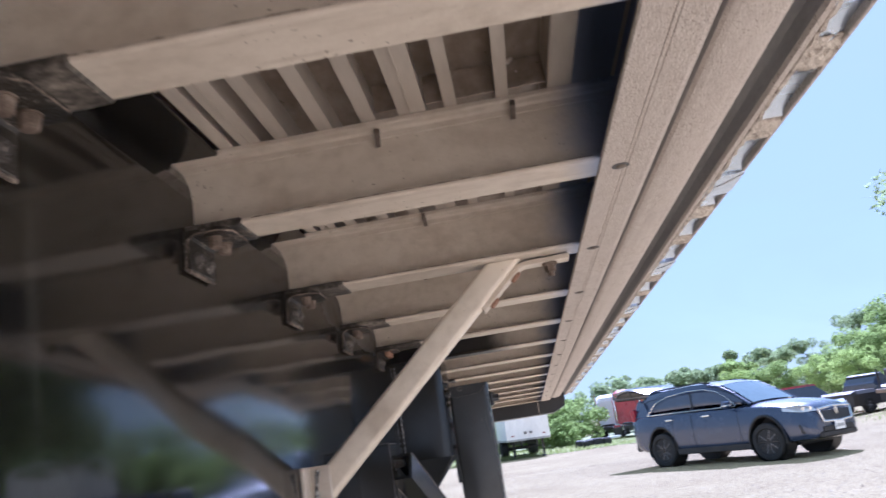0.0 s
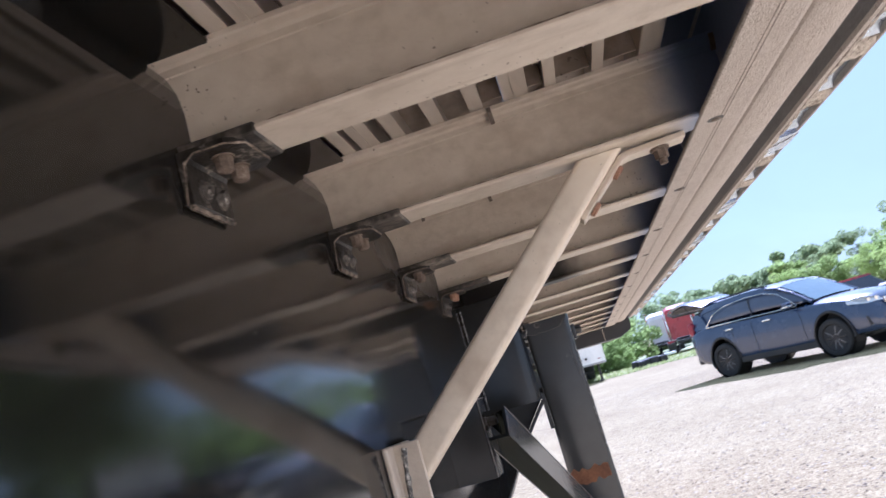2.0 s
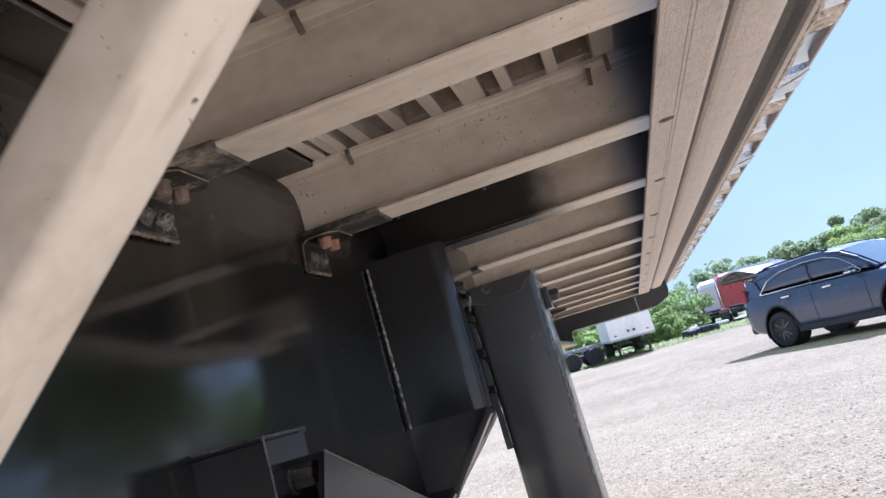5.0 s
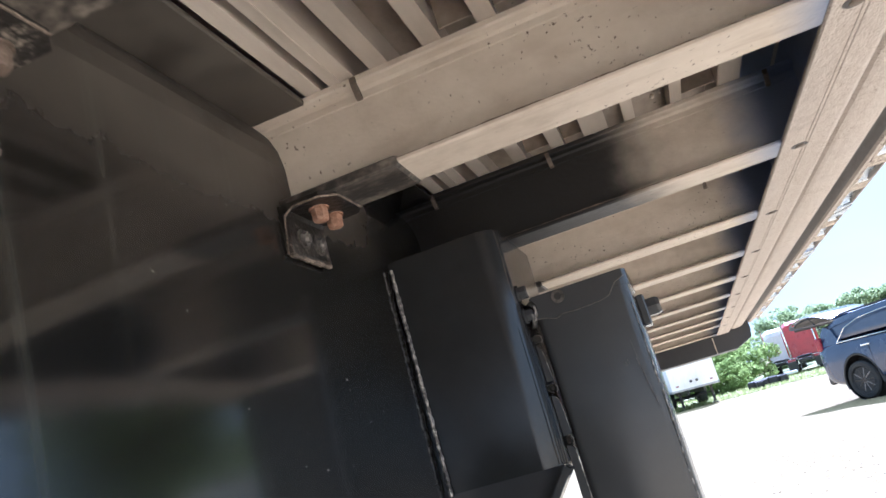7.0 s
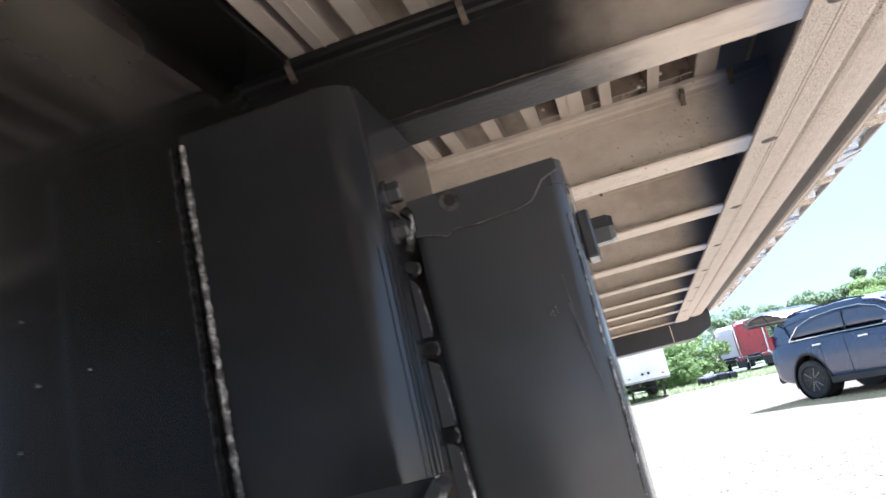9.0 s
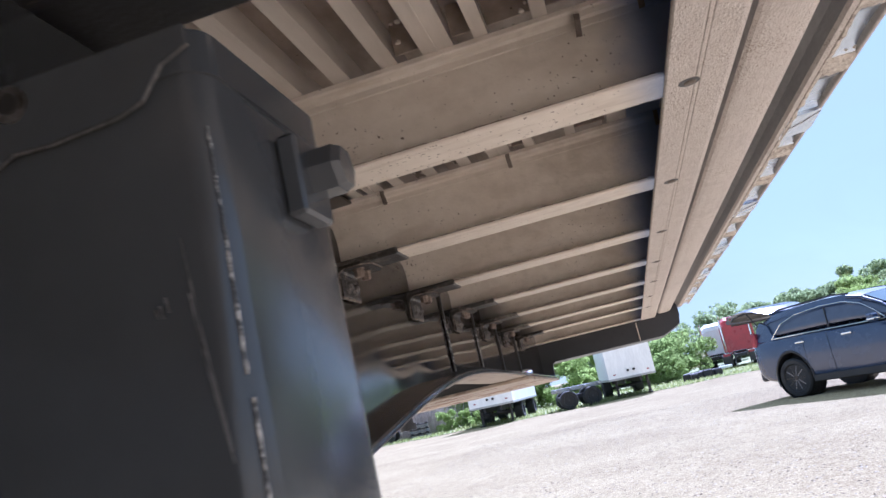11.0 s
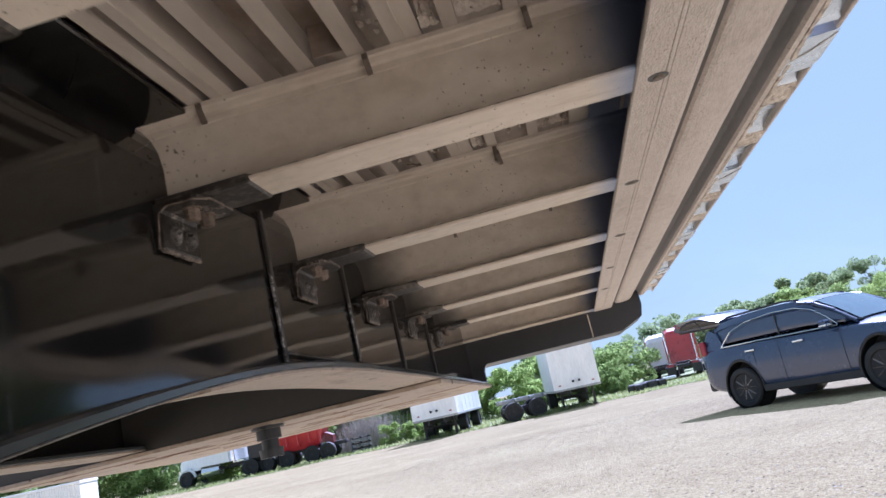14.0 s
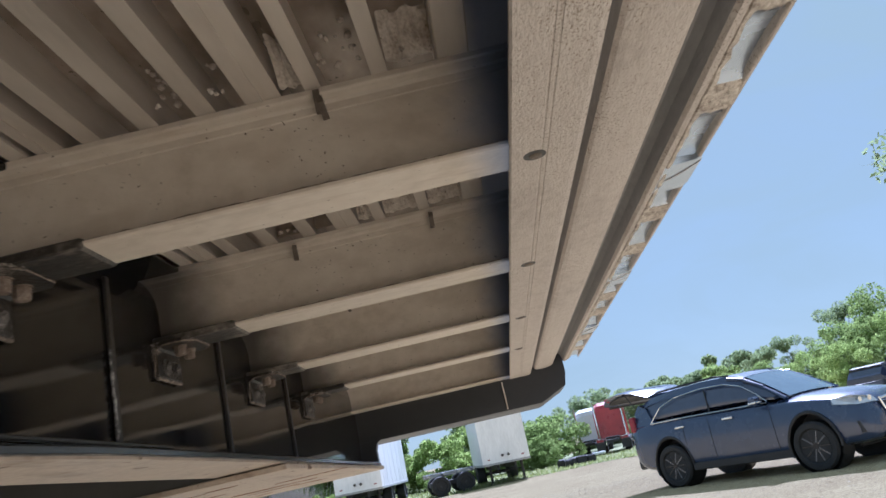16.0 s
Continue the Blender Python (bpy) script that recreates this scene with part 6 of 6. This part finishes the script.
pp = pair(chassis, -0.8, 0.95)
pair(chassis, -2.1, 0.95, pp)
bm = fresh()
box(bm, (-1.45, 0, 0.62), (2.2, 0.9, 0.24), 0.03)
part("bogie", bm, STEEL, chassis)


def tractor(m, paint, label, cab=None):
    """A road tractor; local x runs to its nose."""
    t = thing("road_tractor", label, "truck", m, "parked road tractors")
    cab = cab or paint
    bm = fresh()
    box(bm, (-1.4, 0, 0.82), (6.6, 0.86, 0.24), 0.02)
    part("frame", bm, STEEL, t)
    bm = fresh()
    loft(bm, [[(x, -w, 1.1), (x, w, 1.1), (x, w, z - 0.55), (x, w * 0.9, z - 0.2), (x, w * 0.6, z), (x, -w * 0.6, z), (x, -w * 0.9, z - 0.2), (x, -w, z - 0.55)] for x, w, z in ((-1.62, 1.02, 3.10), (-1.5, 1.14, 3.42), (-0.6, 1.18, 3.68), (0.3, 1.16, 3.50), (0.75, 1.10, 2.95))])
    body = part("cab", bm, cab, t)
    bm = fresh()
    loft(bm, [[(x, -w, 0.95), (x, w, 0.95), (x, w, z - 0.2), (x, w * 0.7, z), (x, -w * 0.7, z), (x, -w, z - 0.2)] for x, w, z in ((0.72, 0.95, 2.05), (1.5, 0.85, 1.95), (2.3, 0.72, 1.80), (2.5, 0.62, 1.6))])
    part("bonnet", bm, cab, t)
    bm = fresh()
    loft(bm, [[(0.73, -0.95, 2.1), (0.73, 0.95, 2.1), (0.62, 0.9, 2.75), (0.62, -0.9, 2.75)], [(0.80, -0.95, 2.1), (0.80, 0.95, 2.1), (0.69, 0.9, 2.75), (0.69, -0.9, 2.75)]])
    part("windscreen", bm, GLASS, body)
    for s in (-1, 1):
        bm = fresh()
        rod(bm, (-1.78, s * 0.98, 1.0), (-1.78, s * 0.98, 3.6), 0.075, seg=12)
        rod(bm, (-1.78, s * 0.98, 3.6), (-1.84, s * 0.98, 3.8), 0.075, 0.07, seg=12)
        part("exhaust_stack", bm, CHROME, t)
        bm = fresh()
        box(bm, (-4.95, s * 0.85, 0.95), (0.04, 0.5, 0.16), 0.01)
        part("rear_lamp", bm, RED_LAMP, t)
        bm = fresh()
        box(bm, (-4.9, s * 0.85, 0.55), (0.02, 0.55, 0.6), 0.005)
        part("mud_flap", bm, STEEL, t)
        bm = fresh()
        box(bm, (0.2, s * 1.17, 2.35), (0.7, 0.03, 0.6), 0.03)
        part("side_window", bm, GLASS, body)
        bm = fresh()
        rod(bm, (-0.8, s * 0.98, 0.75), (0.5, s * 0.98, 0.75), 0.30, seg=18)
        part("fuel_tank", bm, CHROME, t)
        bm = fresh()
        for i in range(7):
            a, b = radians(10 + 23 * i), radians(10 + 23 * (i + 1))
            rod(bm, (1.75 + 0.62 * math.cos(a), s * 1.0, 0.5 + 0.62 * math.sin(a)), (1.75 + 0.62 * math.cos(b), s * 1.0, 0.5 + 0.62 * math.sin(b)), 0.09, seg=6)
        part("mudguard", bm, cab, t)
    p = pair(t, -2.9, 0.95)
    pair(t, -4.15, 0.95, p)
    pair(t, 1.75, 1.0, p)
    bm = fresh()
    box(bm, (-3.5, 0, 1.08), (1.3, 0.95, 0.12), 0.03)
    part("fifth_wheel", bm, STEEL, t)
    bm = fresh()
    box(bm, (-2.1, 0, 1.02), (0.7, 1.9, 0.05), 0.01)
    part("deck_plate", bm, CHROME, t)
    for s in (-1, 1):
        bm = fresh()
        for i in range(6):
            a, b = radians(20 + 23 * i), radians(20 + 23 * (i + 1))
            rod(bm, (-3.5 + 1.25 * math.cos(a), s * 0.95, 0.45 + 0.7 * math.sin(a)), (-3.5 + 1.25 * math.cos(b), s * 0.95, 0.45 + 0.7 * math.sin(b)), 0.05, seg=6)
        part("rear_mudguard", bm, CHROME, t)
    return t


tractor(ground_pose(8.65, 63.5, 80), RED, "red road tractor seen from behind with chrome mudguards")
tractor(ground_pose(7.9, 70.5, 78), WHITE, "white road tractor beside the red one")
tractor(ground_pose(-22.6, 49.5, 170), WHITE, "white road tractor with bright tanks", cab=WHITE)

# red tipper and its wheels
tipper = thing("tipper_truck", "red tipper truck with a rounded hopper and many wheels", "truck", ground_pose(-16.75, 49.0, 8))
bm = fresh()
loft(bm, [[(x, -w, zb), (x, w, zb), (x + k, 1.15, 2.28), (x + k, 1.15, 2.36), (x + k, -1.15, 2.36), (x + k, -1.15, 2.28)] for x, w, zb, k in ((-1.6, 0.9, 1.10, -0.2), (-1.4, 0.6, 0.88, -0.1), (0.9, 0.6, 0.88, 0.3), (1.2, 0.9, 1.05, 0.45))])
hopper = part("hopper", bm, RED, tipper)
for i in range(5):
    for s in (-1, 1):
        bm = fresh()
        box(bm, (-1.5 + 0.7 * i, s * 1.06, 1.75), (0.08, 0.14, 1.1), 0.02)
        part("rib", bm, RED, hopper)
bm = fresh()
box(bm, (-0.4, 0, 0.82), (6.2, 0.8, 0.22), 0.02)
part("frame", bm, STEEL, tipper)
bm = fresh()
box(bm, (-2.6, 0, 1.60), (1.2, 2.1, 1.45), 0.12)
part("engine_bay", bm, STEEL, tipper)
p = pair(tipper, -3.1, 0.95)
for x in (-0.9, 0.65, 1.6):
    pair(tipper, x, 0.95, p)
bm = fresh()
loft(bm, [[(1.5, -0.6, 0.8), (1.5, 0.6, 0.8), (1.5, 0.6, 1.6), (1.5, -0.6, 1.6)], [(1.95, -0.5, 0.8), (1.95, 0.5, 0.8), (1.95, 0.45, 1.35), (1.95, -0.45, 1.35)]])
part("nose", bm, DARK_RED, tipper)

# pallets beside the brush
pallet = thing("pallet_stack", "stack of grey weathered pallets on the verge", "pallets", ground_pose(-13.2, 49.2, 20))
for i in range(6):
    bm = fresh()
    box(bm, (0, 0, 0.07 + 0.15 * i), (1.2, 1.0, 0.05), 0.01)
    for x in (-0.5, 0, 0.5):
        box(bm, (x, 0, 0.12 + 0.15 * i), (0.1, 1.0, 0.08))
    part("pallet", bm, STEEL if i % 2 else GREY, pallet)

# white ribbed shipping container
box_con = thing("shipping_container", "white ribbed shipping container at the lot's far side", "container", ground_pose(-30.6, 43.0, 12))
bm = fresh()
outline = []
n = 44
for i in range(n):
    outline += [(-3.0 + 6.0 * i / n, -1.2), (-3.0 + 6.0 * (i + 0.3) / n, -1.2), (-3.0 + 6.0 * (i + 0.5) / n, -1.165), (-3.0 + 6.0 * (i + 0.8) / n, -1.165)]
outline += [(3.0, -1.2), (3.0, 1.2), (-3.0, 1.2)]
extrude(bm, outline, "z", 0.15, 1.75)
part("wall", bm, WHITE, box_con)
for z in (0.12, 1.77):
    bm = fresh()
    box(bm, (0, 0, z), (6.1, 2.46, 0.16), 0.02)
    part("edge_rail", bm, WHITE, box_con)
bm = fresh()
box(bm, (-3.9, -0.4, 0.9), (1.4, 1.6, 1.6), 0.05)
part("blue_cabinet", bm, BLUE, box_con, "pale blue cabinet against the end")

# right side of the lot: red car, dark cars and scrap on a trailer
def old_car(m, paint, label, pickup=False):
    c = thing("old_car", label, "car", m, "old vehicles on the bank")
    bm = fresh()
    loft(bm, [[(x, -w, 0.35), (x, w, 0.35), (x, w, z - 0.15), (x, w * 0.88, z), (x, -w * 0.88, z), (x, -w, z - 0.15)] for x, w, z in ((-2.3, 0.8, 0.9), (-2.1, 0.9, 1.0), (0.6, 0.92, 1.02), (1.7, 0.9, 0.98), (2.3, 0.78, 0.85))])
    body = part("body", bm, paint, c)
    bm = fresh()
    a, b = (-0.5, 0.9) if pickup else (-1.7, 0.8)
    loft(bm, [[(x, -w, 0.98), (x, w, 0.98), (x, w * 0.86, z), (x, -w * 0.86, z)] for x, w, z in ((a, 0.85, 1.25), (a + 0.4, 0.85, 1.62), (b - 0.6, 0.85, 1.65), (b, 0.85, 1.1))])
    part("glasshouse", bm, GLASS, c)
    bm = fresh()
    loft(bm, [[(x, -w, z - 0.06), (x, w, z - 0.06), (x, w * 0.9, z + 0.03), (x, -w * 0.9, z + 0.03)] for x, w, z in ((a + 0.3, 0.74, 1.6), (a + 0.5, 0.76, 1.64), (b - 0.6, 0.76, 1.66), (b - 0.5, 0.74, 1.6))])
    part("roof", bm, paint, c)
    p = None
    for x in (-1.4, 1.4):
        for s in (-1, 1):
            m2 = pose(x, s * 0.82, 0.34, 0, 0, 0 if s < 0 else 180)
            p = wheel(c, m2, 0.34, 0.22, 0.21, 6, GREY, GREY) if p is None else wheel_again(p, m2, c) and p
    return c


old_car(ground_pose(14.6, 40.0, -20), RED, "dull red car parked on the bank")
old_car(ground_pose(15.8, 36.5, 35), STEEL, "black pickup truck parked on the bank", True)
old_car(ground_pose(17.6, 35.0, 40), TRIM, "second black pickup truck on the bank", True)

flat = thing("equipment_trailer", "low timber-decked trailer loaded with dark steel scrap", "trailer", ground_pose(17.4, 31.2, -8))
bm = fresh()
box(bm, (0, 0, 0.72), (6.0, 2.2, 0.16), 0.02)
part("deck", bm, WOOD, flat)
rnd = random.Random(40)
for i in range(9):
    bm = fresh()
    x = -2.6 + 0.62 * i
    box(bm, (x, rnd.uniform(-0.5, 0.5), 0.8 + rnd.uniform(0.15, 0.4)), (rnd.uniform(0.3, 0.8), rnd.uniform(0.5, 1.4), rnd.uniform(0.3, 0.8)), 0.05, pose(0, 0, 0, 0, 0, 0))
    part("scrap", bm, STEEL if rnd.random() < 0.75 else WOOD, flat)
for i in range(6):
    for s in (-1, 1):
        bm = fresh()
        box(bm, (-2.8 + 1.1 * i, s * 1.08, 1.15), (0.07, 0.07, 0.9), 0.01)
        part("stake", bm, STEEL, flat)
bm = fresh()
rod(bm, (-2.8, -1.08, 1.5), (2.7, -1.08, 1.58), 0.05, seg=8)
part("pipe", bm, STEEL, flat)
bm = fresh()
box(bm, (-0.6, -1.0, 1.25), (0.65, 0.1, 0.8), 0.02)
part("board", bm, WOOD, flat, "pale upright board")
p = pair(flat, -1.0, 0.9, None, 0.38)
pair(flat, 0.0, 0.9, p, 0.38)

shed = thing("box_trailer", "white box trailer behind the tree on the bank", "trailer", ground_pose(24.2, 38.5, 35), "parked box trailers")
bm = fresh()
box(bm, (0, 0, 2.0), (6.0, 2.5, 2.6), 0.04)
part("box", bm, WHITE, shed)
bm = fresh()
box(bm, (0, 0, 0.6), (5.6, 1.0, 0.3), 0.04)
part("frame", bm, STEEL, shed)
p = pair(shed, -1.6, 0.95)

pole = thing("utility_pole", "leaning dark utility pole on the bank", "pole", ground_pose(21.6, 40.0, 0) @ pose(0, 0, 0, 0, -9, 0))
bm = fresh()
rod(bm, (0, 0, -0.3), (0, 0, 5.4), 0.13, 0.09, seg=10)
part("post", bm, STEEL, pole)
far_pole = thing("utility_pole", "distant utility pole with a crossarm", "pole", ground_pose(24.6, 82.0, 0))
bm = fresh()
rod(bm, (0, 0, -0.3), (0, 0, 4.4), 0.11, 0.08, seg=8)
part("post", bm, WOOD, far_pole)
bm = fresh()
box(bm, (0, 0, 4.05), (1.5, 0.09, 0.11), 0.01)
part("crossarm", bm, STEEL, far_pole)

# a dark heap with a pale lid on the verge
heap = thing("scrap_heap", "low dark heap of scrap with a pale lid in the grass", "scrap", ground_pose(4.4, 50.5, 0))
for i in range(7):
    bm = fresh()
    box(bm, (-0.9 + 0.3 * i, rnd.uniform(-0.3, 0.3), 0.22), (rnd.uniform(0.35, 0.6), 0.5, rnd.uniform(0.35, 0.6)), 0.08, pose(0, 0, 0, rnd.uniform(-8, 8), 0, rnd.uniform(-20, 20)))
    part("lump", bm, STEEL, heap)
bm = fresh()
box(bm, (1.35, 0, 0.42), (0.75, 0.6, 0.16), 0.05)
part("lid", bm, WHITE, heap)
